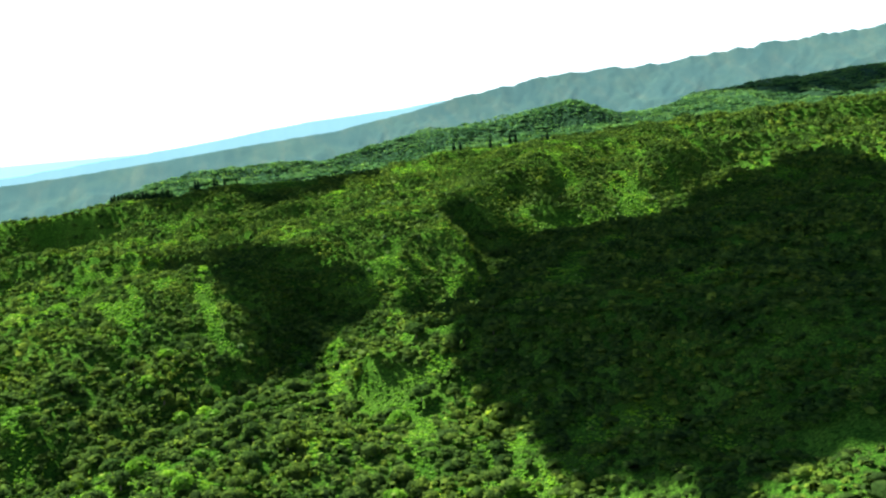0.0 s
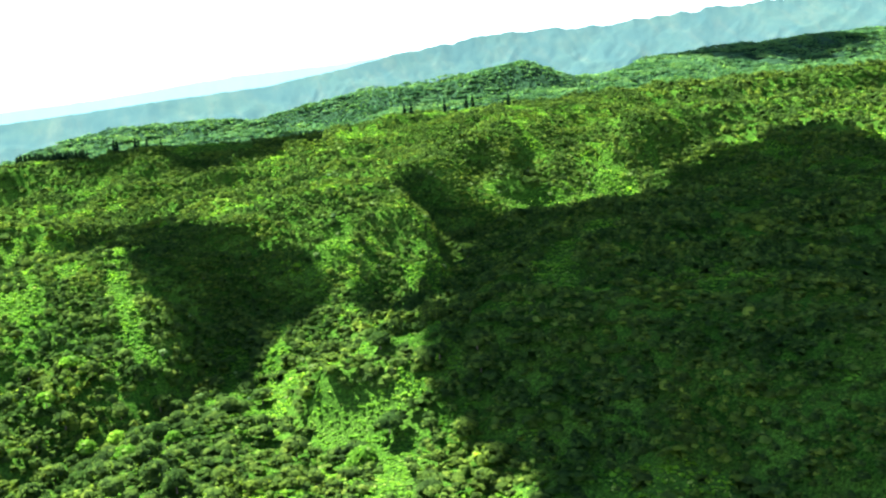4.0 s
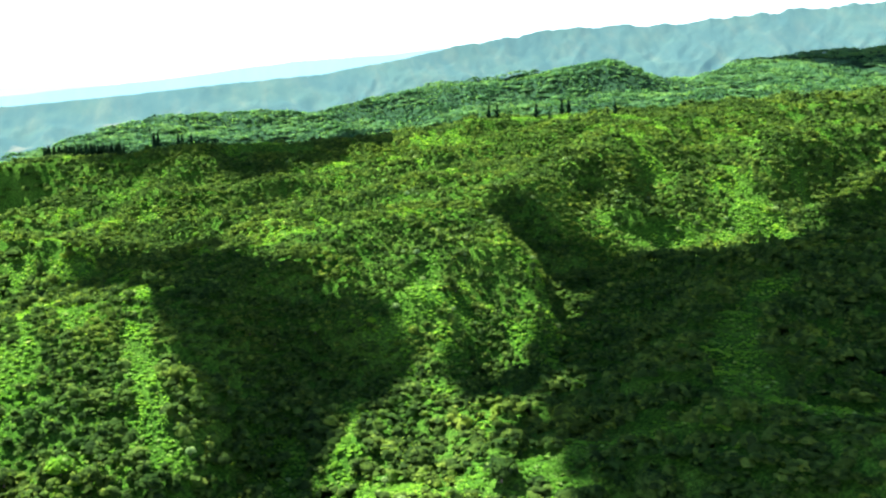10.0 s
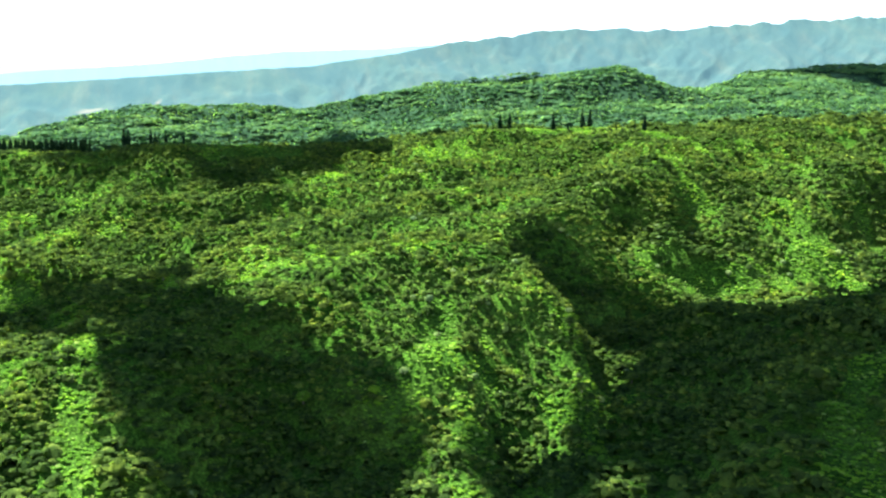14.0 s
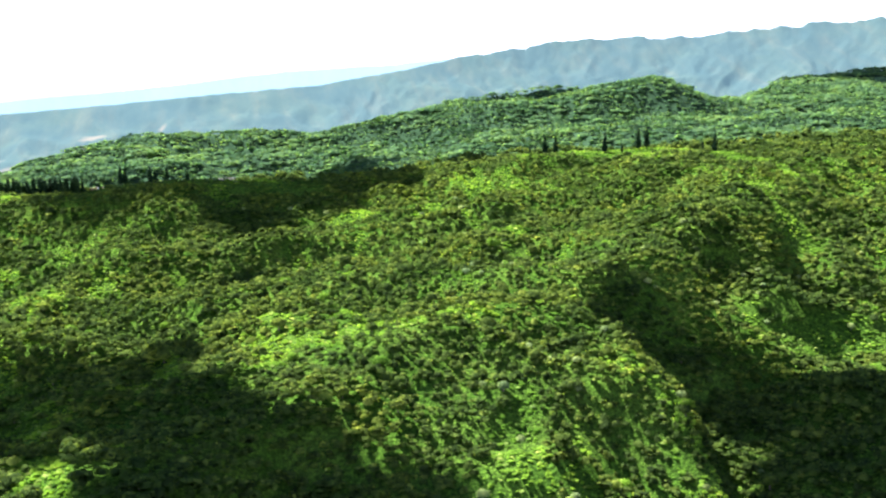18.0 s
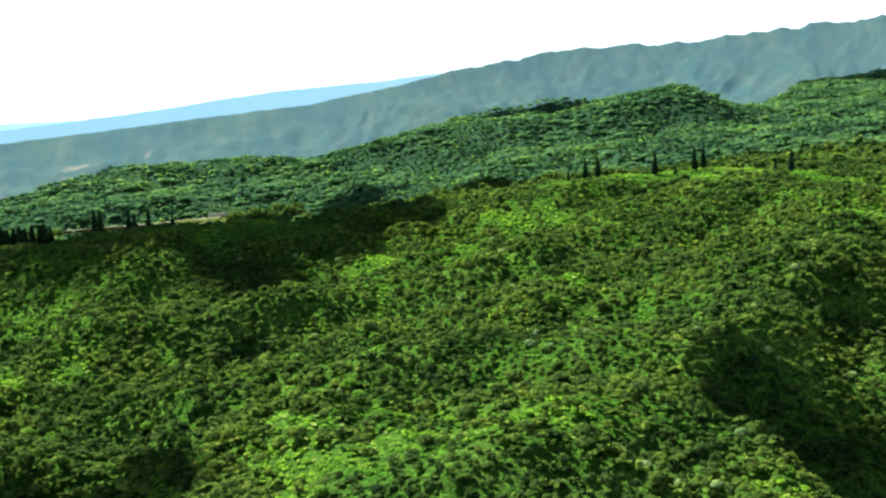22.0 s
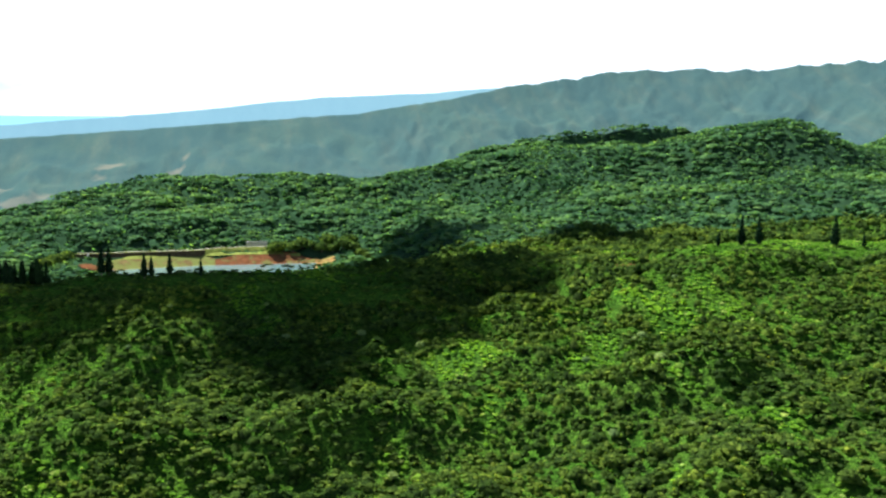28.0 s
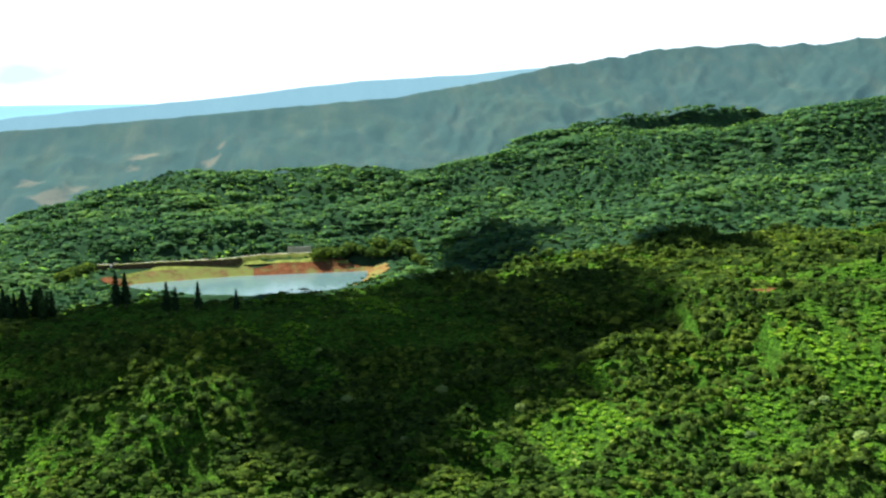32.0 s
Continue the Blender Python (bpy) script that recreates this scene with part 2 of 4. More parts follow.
# ---- the land: crests and streams ----
LOW_HILLS = [
    [(-93, 890, 145), (-42, 907, 151), (-8, 930, 151), (31, 958, 152), (62, 1003, 165), (114, 1004, 169), (145, 1056, 173), (162, 1100, 174), (231, 1083, 183), (252, 1130, 190), (315, 1133, 204), (340, 1175, 204), (374, 1218, 216), (390, 1305, 222), (520, 1325, 230), (760, 1330, 236), (1200, 1330, 250)],
    [(-93, 890, 145), (-150, 860, 130), (-260, 840, 121), (-500, 800, 120)],
    [(-42, 907, 151), (-37, 872, 145), (-52, 845, 131), (-33, 811, 124), (-37, 773, 106), (-42, 715, 84)],
    [(-93, 890, 145), (-84, 840, 127), (-79, 778, 107), (-103, 693, 79)],
]
HILL_SPURS = [
    [(-150, 860, 130), (-150, 770, 114), (-165, 680, 92)],
    [(145, 1056, 173), (180, 962, 156), (187, 917, 126), (168, 846, 105)],
    [(100, 1003, 168), (117, 931, 139), (112, 918, 139), (120, 875, 115), (111, 858, 110)],
    [(36, 1058, 162), (-57, 1023, 141), (-140, 1000, 122), (-240, 985, 105)],
]
NEAR_VALLEY = [
    [(28, 925, 132), (40, 880, 102), (38, 830, 88), (29, 776, 78)],
    [(70, 893, 132), (73, 862, 100), (60, 820, 90)],
    [(152, 908, 116), (141, 872, 97), (133, 838, 93)],
    [(477, 1035, 146), (380, 1020, 131), (300, 1018, 128), (240, 1005, 122), (215, 950, 113), (173, 855, 101), (115, 806, 102), (80, 822, 92), (45, 786, 94), (29, 776, 80), (-13, 745, 69), (-60, 690, 66), (-200, 560, 56)],
    [(29, 776, 77), (36, 662, 70), (84, 569, 76), (60, 430, 55), (-50, 300, 40)],
]
NEAR_SHELF = [
    [(60, 740, 88), (66, 708, 98), (74, 683, 104), (130, 690, 116), (205, 680, 132), (222, 735, 136), (245, 785, 141), (407, 945, 142), (470, 1005, 146)],
]
RIGHT_SLOPES = [
    [(205, 680, 132), (300, 620, 138), (360, 480, 132), (330, 330, 120)],
    [(290, 1038, 137), (278, 1066, 154), (300, 1092, 167), (315, 1133, 204)],
    [(380, 1038, 134), (404, 1098, 166), (425, 1125, 186), (472, 1150, 206), (560, 1190, 210), (623, 1206, 212), (900, 1230, 205)],
    [(477, 1058, 153), (560, 1095, 172), (643, 1137, 195), (760, 1160, 200)],
    [(341, 1085, 153), (352, 1118, 170)],
    [(231, 1083, 183), (240, 1040, 136)],
]
RIGHT_SPURS = [
    [(169, 1267, 190), (204, 1281, 194), (240, 1318, 199), (268, 1350, 208)],
    [(188, 1210, 178), (240, 1245, 185), (262, 1214, 189)],
    [(190, 1130, 174), (102, 1129, 167), (45, 1100, 160), (-10, 1163, 155), (-40, 1170, 150)],
    [(48, 1173, 159), (100, 1209, 168), (160, 1230, 176)],
]
WEST_VALLEY = [
    [(-420, 1020, 80), (-200, 1060, 100), (-86, 1068, 120), (-68, 1095, 128), (-42, 1128, 134), (-75, 1200, 138), (-20, 1245, 146), (40, 1239, 158), (74, 1230, 164)],
    [(-300, 1270, 82), (-176, 1285, 128), (-95, 1325, 152), (-70, 1330, 168), (-20, 1330, 168), (28, 1277, 173)],
    [(-400, 1480, 174), (-180, 1456, 193), (-80, 1480, 190), (-40, 1440, 203), (60, 1450, 198), (190, 1500, 200), (250, 1418, 210), (250, 1376, 221), (340, 1400, 218), (390, 1305, 226)],
    [(-40, 1440, 206), (-39, 1377, 192), (-62, 1350, 177), (-77, 1329, 172)],
]
WEST_SPURS = [
    [(-180, 1456, 193), (-201, 1405, 136), (-280, 1442, 119)],
    [(60, 1450, 198), (13, 1344, 180), (28, 1277, 173)],
    [(66, 1355, 171), (67, 1332, 177), (90, 1300, 172)],
    [(97, 1371, 187), (137, 1339, 182), (154, 1317, 182), (178, 1290, 183)],
    [(210, 1382, 212), (197, 1401, 206), (172, 1393, 192), (157, 1402, 187), (125, 1390, 188)],
]
TABLELAND = [
    [(-400, 1640, 155), (-150, 1610, 156), (0, 1580, 153), (120, 1640, 171), (246, 1600, 194), (500, 1560, 200), (900, 1600, 210), (1500, 1700, 230)],
    [(-160, 1790, 156), (-100, 1770, 151), (0, 1770, 150), (70, 1800, 155)],
    [(-300, 1850, 161), (-140, 1870, 168), (-44, 1876, 166), (30, 1890, 169)],
    [(-156, 1920, 180), (63, 1992, 186), (155, 1964, 190), (248, 1760, 196), (421, 1890, 213), (545, 1880, 223), (900, 1850, 230), (1600, 1900, 250)],
]
MIDDLE_RIDGE = [
    [(-420, 1900, 125), (-200, 2000, 182), (-103, 2150, 210), (32, 2150, 213), (146, 2150, 209), (218, 2150, 221), (317, 2150, 241), (384, 2150, 253), (500, 2110, 253), (667, 2075, 284), (776, 2070, 246), (1000, 2150, 255), (1176, 2400, 290), (1604, 2400, 313), (2300, 2450, 340)],
    [(-900, 2350, -180), (-200, 2450, -140), (400, 2500, 60), (900, 2600, 170), (1600, 2900, 190), (2600, 2900, 230)],
    [(430, 2600, 236), (560, 2600, 257), (716, 2600, 276), (825, 2600, 259), (950, 2600, 215)],
]
LINES = [np.array(l, float) for group in (LOW_HILLS, HILL_SPURS, NEAR_VALLEY, NEAR_SHELF, RIGHT_SLOPES, RIGHT_SPURS, WEST_VALLEY, WEST_SPURS, TABLELAND, MIDDLE_RIDGE) for l in group]
PINE_LAND = [
    [(255, 1436, 216), (291, 1420, 219), (333, 1410, 220), (362, 1396, 223), (388, 1318, 222)],
    [(-200, 1522, 186), (-122, 1520, 188), (-82, 1500, 197), (-54, 1460, 203), (-24, 1456, 203)],
]
LINES += [np.array(l, float) for l in PINE_LAND]
CRESTS = [np.array(l, float) for l in (LOW_HILLS[0], NEAR_VALLEY[4], WEST_VALLEY[2], MIDDLE_RIDGE[0], *PINE_LAND)]
WATER = 153.0
POND = np.array([(-130, 1796), (-60, 1742), (0, 1718), (40, 1750), (62, 1800), (66, 1836), (30, 1834), (-40, 1832), (-122, 1812)], float)

DAM_LINE = [(-152, 1836), (-100, 1842), (-44, 1848), (-30, 1862), (0, 1866), (30, 1864)]
DAM = np.array([(x, y, 0) for x, y in DAM_LINE], float)


def along(p, line):
    """Distance of points p to a line, and the line's height there."""
    best, high = np.full(len(p), 1e9), np.zeros(len(p))
    for a, b in zip(line[:-1], line[1:]):
        v = b[:2] - a[:2]
        s = np.clip(((p - a[:2]) @ v) / (v @ v), 0, 1)
        d = np.hypot(*(p - a[:2] - s[:, None] * v).T)
        near = d < best
        best[near], high[near] = d[near], (a[2] + s * (b[2] - a[2]))[near]
    return best, high


def inside(p, ring):
    hit = np.zeros(len(p), bool)
    for a, b in zip(ring, np.roll(ring, -1, axis=0)):
        cross = (a[1] > p[:, 1]) != (b[1] > p[:, 1])
        hit ^= cross & (p[:, 0] < a[0] + (p[:, 1] - a[1]) / (b[1] - a[1] + 1e-9) * (b[0] - a[0]))
    return hit


def off_ring(p, ring):
    closed = np.column_stack([np.vstack([ring, ring[:1]]), np.zeros(len(ring) + 1)])
    d = along(p, closed)[0]
    return np.where(inside(p, ring), -d, d)


RNG = np.random.default_rng(7)
LATTICE = RNG.random((6, 256, 256))


def value_noise(x, y, layer):
    xi, yi = np.floor(x).astype(int), np.floor(y).astype(int)
    fx, fy = x - xi, y - yi
    fx, fy = fx * fx * (3 - 2 * fx), fy * fy * (3 - 2 * fy)
    g = LATTICE[layer]
    a, b = g[xi % 256, yi % 256], g[(xi + 1) % 256, yi % 256]
    c, d = g[xi % 256, (yi + 1) % 256], g[(xi + 1) % 256, (yi + 1) % 256]
    return (a + (b - a) * fx) * (1 - fy) + (c + (d - c) * fx) * fy


def rough(x, y, size, octaves=4, layer=0):
    total, amp, norm = 0.0, 1.0, 0.0
    for k in range(octaves):
        total = total + amp * value_noise(x / size + 17.3 * k, y / size + 5.1 * k, (layer + k) % 6)
        norm, amp, size = norm + amp, amp * 0.5, size * 0.5
    return total / norm


# spurs and gullies that cross the middle ridge: line, half width, height
FOLDS = [([(171, 1096, 0), (129, 1120, 0), (72, 1147, 0), (18, 1160, 0), (-19, 1150, 0)], 16, 4.5), ([(160, 1066, 0), (105, 1085, 0), (50, 1112, 0), (5, 1118, 0)], 17, -5.0),
         ([(142, 1027, 0), (103, 1022, 0), (68, 993, 0)], 16, 4.0), ([(110, 1180, 0), (62, 1198, 0), (8, 1208, 0), (-38, 1240, 0)], 17, -4.5),
         ([(191, 1338, 0), (127, 1309, 0), (74, 1280, 0), (30, 1272, 0)], 17, 4.5), ([(175, 1245, 0), (120, 1235, 0), (60, 1245, 0)], 18, -4.0)]


def height(x, y):
    x, y = np.atleast_1d(np.asarray(x, float)), np.atleast_1d(np.asarray(y, float))
    p = np.column_stack([x, y])
    top, total = np.zeros(len(p)), np.zeros(len(p))
    for line in LINES:
        d, h = along(p, line)
        w = 1 / (d * d + 36.0) ** 1.4
        top += w * h
        total += w
    z = top / total
    firm = np.minimum.reduce([along(p, CRESTS[k])[0] for k in range(len(CRESTS))])
    firm = np.clip(firm / 70, 0.16, 1)
    ribs = np.abs(rough(x + 14 * rough(x, y, 40, 2, 0), y * 0.55, 30, 3, 3) - 0.5)
    z += firm * ((rough(x, y, 46, 4, 1) - 0.5) * 13 - ribs * 22 + 3.5)
    for line, wide, lift in FOLDS:
        z += lift * np.exp(-(along(p, np.array(line, float))[0] / wide) ** 2)
    # a bench is cut along the dam
    d = along(p, DAM)[0]
    z = np.where(d < 45, np.minimum(z, 159 + np.maximum(d - 14, 0) * 0.5), z)
    d = off_ring(p, POND)
    bank = np.clip((40 - d) / 32, 0, 1)
    shore = np.where(d < 0, WATER + np.maximum(d * 0.25, -4), WATER + np.minimum(d * 0.5, 15 + (d - 30) * 0.1))
    return z * (1 - bank) + shore * bank


def sheet(name, xs, ys, zs, mats):
    """A grid mesh from matrices of x, y and z."""
    rows, cols = xs.shape
    me = bpy.data.meshes.new(name)
    co = np.stack([xs, ys, zs], -1).reshape(-1, 3)
    i = np.arange(rows * cols).reshape(rows, cols)
    quads = np.stack([i[:-1, :-1], i[:-1, 1:], i[1:, 1:], i[1:, :-1]], -1).reshape(-1, 4)
    fill(me, co, quads, 4)
    for m in mats:
        me.materials.append(m)
    return me


def fill(me, co, faces, sides, smooth=True):
    me.vertices.add(len(co))
    me.vertices.foreach_set("co", np.ascontiguousarray(co, np.float32).ravel())
    me.loops.add(faces.size)
    me.loops.foreach_set("vertex_index", np.ascontiguousarray(faces, np.int32).ravel())
    me.polygons.add(len(faces))
    me.polygons.foreach_set("loop_start", np.arange(0, faces.size, sides, dtype=np.int32))
    if smooth:
        me.polygons.foreach_set("use_smooth", np.ones(len(faces), bool))
    me.update(calc_edges=True)


XS = np.concatenate([np.linspace(-4400, -720, 24, endpoint=False), np.arange(-720, 1200, 7.0), np.linspace(1200, 4400, 60)])
YS = np.concatenate([np.linspace(-3000, 240, 30, endpoint=False), np.arange(240, 2240, 7.0), np.arange(2240, 2720, 10.0), np.linspace(2720, 4300, 44)])
GX, GY = np.meshgrid(XS, YS)
GZ = height(GX.ravel(), GY.ravel()).reshape(GX.shape)
GZ = np.where(GY > 2900, np.minimum(GZ, -140 + 0.09 * np.maximum(GX, -1500)), GZ)
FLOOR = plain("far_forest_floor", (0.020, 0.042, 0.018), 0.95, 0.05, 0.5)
land = sheet("ground", GX, GY, GZ, [FERN, FLOOR])
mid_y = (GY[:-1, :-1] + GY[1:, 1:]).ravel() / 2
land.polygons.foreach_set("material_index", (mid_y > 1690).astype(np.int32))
ground = new("ground", land)
tagged(ground, "fern-green valley and ridge land under dense rain forest", "ground", kind="structure")

# ---- far mountains ----
CREST = np.array([(-30, -0.030, 3900), (-12.8, -0.0172, 3890), (-9.1, -0.0130, 3850), (-5.3, -0.0084, 3815), (-1.7, -0.0024, 3700), (5.3, 0.0062, 3860), (9.4, 0.018, 3950), (13.4, 0.0321, 4130), (18.2, 0.0436, 4290), (21.6, 0.0467, 4340), (24.5, 0.0452, 4340), (28, 0.050, 4340), (32.6, 0.0555, 4340), (37.6, 0.0598, 4340), (55, 0.066, 4300)])
BLUE = np.array([(-40, -0.03), (-13, -0.0097), (-8, -0.001), (-2.8, 0.0065), (3.8, 0.0195), (9.1, 0.0238), (12.5, 0.029), (30, 0.035)])


def mountain():
    az = np.radians(np.linspace(-30, 55, 900))
    el, far = np.interp(az, np.radians(CREST[:, 0]), CREST[:, 1]), np.interp(az, np.radians(CREST[:, 0]), CREST[:, 2])
    A, S = np.meshgrid(az, np.concatenate([np.linspace(0, 0.94, 70), np.linspace(0.95, 1.05, 14)]))
    E, F = np.interp(A, az, el), np.interp(A, az, far)
    D = np.degrees(A)
    depth = np.interp(D, [-30, 0, 14, 30, 55], [1500, 1350, 1150, 900, 900])
    R = F - depth * (1 - S)
    teeth = np.interp(D, [-5, 12, 16, 55], [5, 8, 26, 30])
    top = 270 + E * F
    foot = np.interp(D, [-30, 0, 12, 25, 55], [-150, -110, -20, 60, 100])
    side = np.clip(S, 0, 1)
    U, V = A * 4000, R
    wx, wy = 260 * (rough(U, V, 500, 3, 0) - 0.5), 260 * (rough(U, V, 500, 3, 3) - 0.5)
    spur = np.abs(rough(U + 0.35 * V + wx, V * 0.5 + wy, 320, 3, 4) - 0.5) * 2
    fine = np.abs(rough(U - 0.3 * V + wx * 0.8, V * 0.55 + wy * 0.8, 110, 3, 5) - 0.5) * 2
    Z = foot + (top - foot) * (0.5 * side + 0.5 * side ** 2) - (spur * 150 + fine * 60) * side * (1 - side ** 3) + 45 * side * (1 - side) - np.maximum(S - 1, 0) * 1500
    Z -= np.abs(rough(U + 0.5 * V + wx * 0.6, V * 0.6 + wy * 0.6, 46, 3, 1) - 0.5) * 26 * np.clip(S, 0, 1) * np.clip((1.02 - S) / 0.1, 0, 1) * np.interp(D, [-5, 10, 18], [0.45, 0.7, 1.0])
    Z += (rough(D * 6, 0 * D, 4.0, 5, 2) - 0.5) * teeth * np.clip((S - 0.86) / 0.13, 0, 1) ** 2
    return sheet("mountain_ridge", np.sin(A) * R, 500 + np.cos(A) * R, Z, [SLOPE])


ridge = tagged(new("mountain_ridge", mountain()), "long mountain ridge with painted haze and eroded gullies behind the valley", "mountain", kind="structure")


def blue_ridge():
    az = np.radians(np.linspace(-40, 30, 300))
    el = np.interp(az, np.radians(BLUE[:, 0]), BLUE[:, 1])
    A, S = np.meshgrid(az, np.linspace(0, 1, 8))
    R = 4380 + 60 * S
    Z = 60 + (270 + np.interp(A, az, el) * 4440 - 60 + (rough(np.degrees(A), S * 0, 1.5, 4, 1) - 0.5) * 9) * S
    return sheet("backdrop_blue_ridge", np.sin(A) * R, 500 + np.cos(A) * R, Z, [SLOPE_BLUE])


tagged(new("backdrop_blue_ridge", blue_ridge()), "far slope of the island falling to the sea, pale blue with painted haze", "distance", kind="structure")

def sea():
    A, S = np.meshgrid(np.radians(np.linspace(-75, 40, 80)), np.linspace(0, 1, 3))
    R = 4450 + 20 * S
    # upright band in place of the distant sea; its bright haze is emission
    m, nt, bsdf, out = material("sea_haze_glow")
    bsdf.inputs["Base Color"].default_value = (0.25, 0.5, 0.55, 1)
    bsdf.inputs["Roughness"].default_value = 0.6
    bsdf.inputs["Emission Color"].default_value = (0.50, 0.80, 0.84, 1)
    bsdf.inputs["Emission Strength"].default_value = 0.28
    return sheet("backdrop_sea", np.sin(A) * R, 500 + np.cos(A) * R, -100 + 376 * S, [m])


tagged(new("backdrop_sea", sea()), "pale sea under the hazy horizon, brightened by a painted glow", "sea", kind="structure")

# ---- reservoir ----
def flat_ring(name, ring, z, mat, grow=0.0):
    mid = ring.mean(0)
    co = [(*(mid + (q - mid) * (1 + grow)), z) for q in ring]
    me = bpy.data.meshes.new(name)
    me.from_pydata(co, [], [tuple(range(len(co)))])
    me.materials.append(mat)
    return me


def water_material():
    m, nt, bsdf, out = material("reservoir_water")
    bsdf.inputs["Base Color"].default_value = (0.10, 0.16, 0.15, 1)
    bsdf.inputs["Roughness"].default_value = 0.12
    bsdf.inputs["IOR"].default_value = 1.33
    bump(nt, bsdf, noise_at(nt, 0.6, 3.0), 0.15, 0.3)
    return m


tagged(new("water", flat_ring("water", POND, WATER + 0.6, water_material(), 0.08)), "calm grey-blue reservoir water below a red earth bank", "water", kind="structure")

def smooth_ring(ring, count):
    """Points evenly along a closed line, with rounded corners."""
    d = np.vstack([ring, ring[:1]])
    step = np.concatenate([[0], np.cumsum(np.hypot(*np.diff(d, axis=0).T))])
    t = np.linspace(0, step[-1], count, endpoint=False)
    q = np.column_stack([np.interp(t, step, d[:, k]) for k in (0, 1)])
    for _ in range(6):
        q = (np.roll(q, 1, 0) + 2 * q + np.roll(q, -1, 0)) / 4
    return q


def shore(name, first, last, inner, outer, lift, mat, words):
    """A band of bare bank along a stretch of the shore, laid on the land."""
    q = smooth_ring(POND, 160)
    n = np.roll(q, -1, 0) - np.roll(q, 1, 0)
    n = np.column_stack([n[:, 1], -n[:, 0]]) / np.hypot(*n.T)[:, None]
    if inside(q + n * 3, POND).mean() > 0.5:
        n = -n
    at = np.arange(int(first * 160), int(last * 160) + 1) % 160
    w = np.linspace(0, 1, 9)[:, None]
    k = np.arange(len(at))
    wave = (1 + 0.7 * (rough(q[at, 0], q[at, 1], 9, 3, 2) - 0.5)) * np.clip(np.minimum(k, k[::-1]) / 7, 0.25, 1) ** 0.6
    px = q[at, 0] + n[at, 0] * (inner + (outer * wave - inner) * w)
    py = q[at, 1] + n[at, 1] * (inner + (outer * wave - inner) * w)
    pz = height(px.ravel(), py.ravel()).reshape(px.shape) + lift
    return tagged(new(name, sheet(name, px, py, pz, [mat])), words, "bank", kind="structure")


def berm(name, line, half, high, mat, words, category):
    """A bank of earth with a flat top along a line."""
    line = np.array(line, float)
    step = np.concatenate([[0], np.cumsum(np.hypot(*np.diff(line, axis=0).T))])
    t = np.linspace(0, step[-1], 60)
    q = np.column_stack([np.interp(t, step, line[:, k]) for k in (0, 1)])
    for _ in range(8):
        q[1:-1] = (q[:-2] + 2 * q[1:-1] + q[2:]) / 4
    d = np.gradient(q, axis=0)
    n = np.column_stack([-d[:, 1], d[:, 0]]) / np.hypot(*d.T)[:, None]
    off = np.array([-half - 9, -half - 1.6, -half, 0, half, half + 5, half + 12])[:, None]
    drop = np.array([-9, -5.0, 0, 0.15, 0, -3.5, -9])[:, None]
    px, py = q[:, 0] + n[:, 0] * off, q[:, 1] + n[:, 1] * off
    if name.endswith("road"):
        off, drop = np.array([-half, 0, half])[:, None], np.array([0, 0.1, 0])[:, None]
        px, py = q[:, 0] + n[:, 0] * off, q[:, 1] + n[:, 1] * off
    pz = high + drop + (rough(px, py, 7, 2, 1) - 0.5) * 0.8 + 0 * px
    return tagged(new(name, sheet(name, px, py, pz, [mat])), words, category, kind="structure")


def bare_patch(name, x, y, r, mat, words, seed):
    """A ragged bare patch laid on the land."""
    rng = np.random.default_rng(seed)
    a = np.linspace(0, 6.28, 19)
    wave = r * (0.7 + 0.6 * rng.random(19))
    wave[-1] = wave[0]
    w = np.array([0.02, 0.4, 0.75, 1.0])[:, None]
    px, py = x + np.cos(a) * wave * w, y + np.sin(a) * wave * w
    pz = height(px.ravel(), py.ravel()).reshape(px.shape) + 0.6
    return tagged(new(name, sheet(name, px, py, pz, [mat])), words, "bare ground", kind="structure")


bare_patch("ground_red_scar", 213, 1429, 5, SOIL, "small scar of bare red earth among the trees", 4)
shore("shore_earth", 0.76, 0.99, -2, 15, 1.00, EARTH, "dull olive-brown earth bank along the water line")
shore("shore_red", 0.60, 0.78, -2, 19, 1.03, SOIL, "bare red earth bank above the water line")
shore("shore_sand", 0.40, 0.61, -2, 16, 0.98, SAND, "yellow-brown earth bank at the head of the reservoir")
shore("shore_lawn", 0.62, 0.97, 13, 20, 1.15, GRASS, "mown yellow-green grass slope above the bank")
berm("dam", DAM_LINE, 2.4, 165.6, GRASS, "long grassy earth dam behind the reservoir", "dam")
berm("dam_road", DAM_LINE, 1.0, 165.9, ROAD, "pale gravel track along the dam crest", "road")
BROWN = plain("dark_earth", (0.065, 0.048, 0.024), 0.95, 0.4, 0.5)
CONCRETE = plain("weathered_concrete", (0.30, 0.29, 0.26), 0.9, 0.8, 0.25)


def dam_face():
    """The steep bare step on the water side of the dam."""
    line = np.array(DAM_LINE[:4], float)
    step = np.concatenate([[0], np.cumsum(np.hypot(*np.diff(line, axis=0).T))])
    t = np.linspace(0, step[-1], 40)
    x, y = np.interp(t, step, line[:, 0]), np.interp(t, step, line[:, 1])
    off = np.array([-2.9, -3.6, -4.2, -5.2])[:, None]
    wave = (rough(x, y, 8, 3, 2) - 0.5) * 0.5
    z = np.array([165.5, 163.9, 162.2, 160.4])[:, None] + wave * np.array([0.2, 0.6, 1, 1])[:, None]
    return sheet("dam_face", x + 0 * off, y + off + wave, z, [BROWN])


tagged(new("dam_face", dam_face()), "steep dark-brown bare earth step along the dam", "bank", kind="structure")


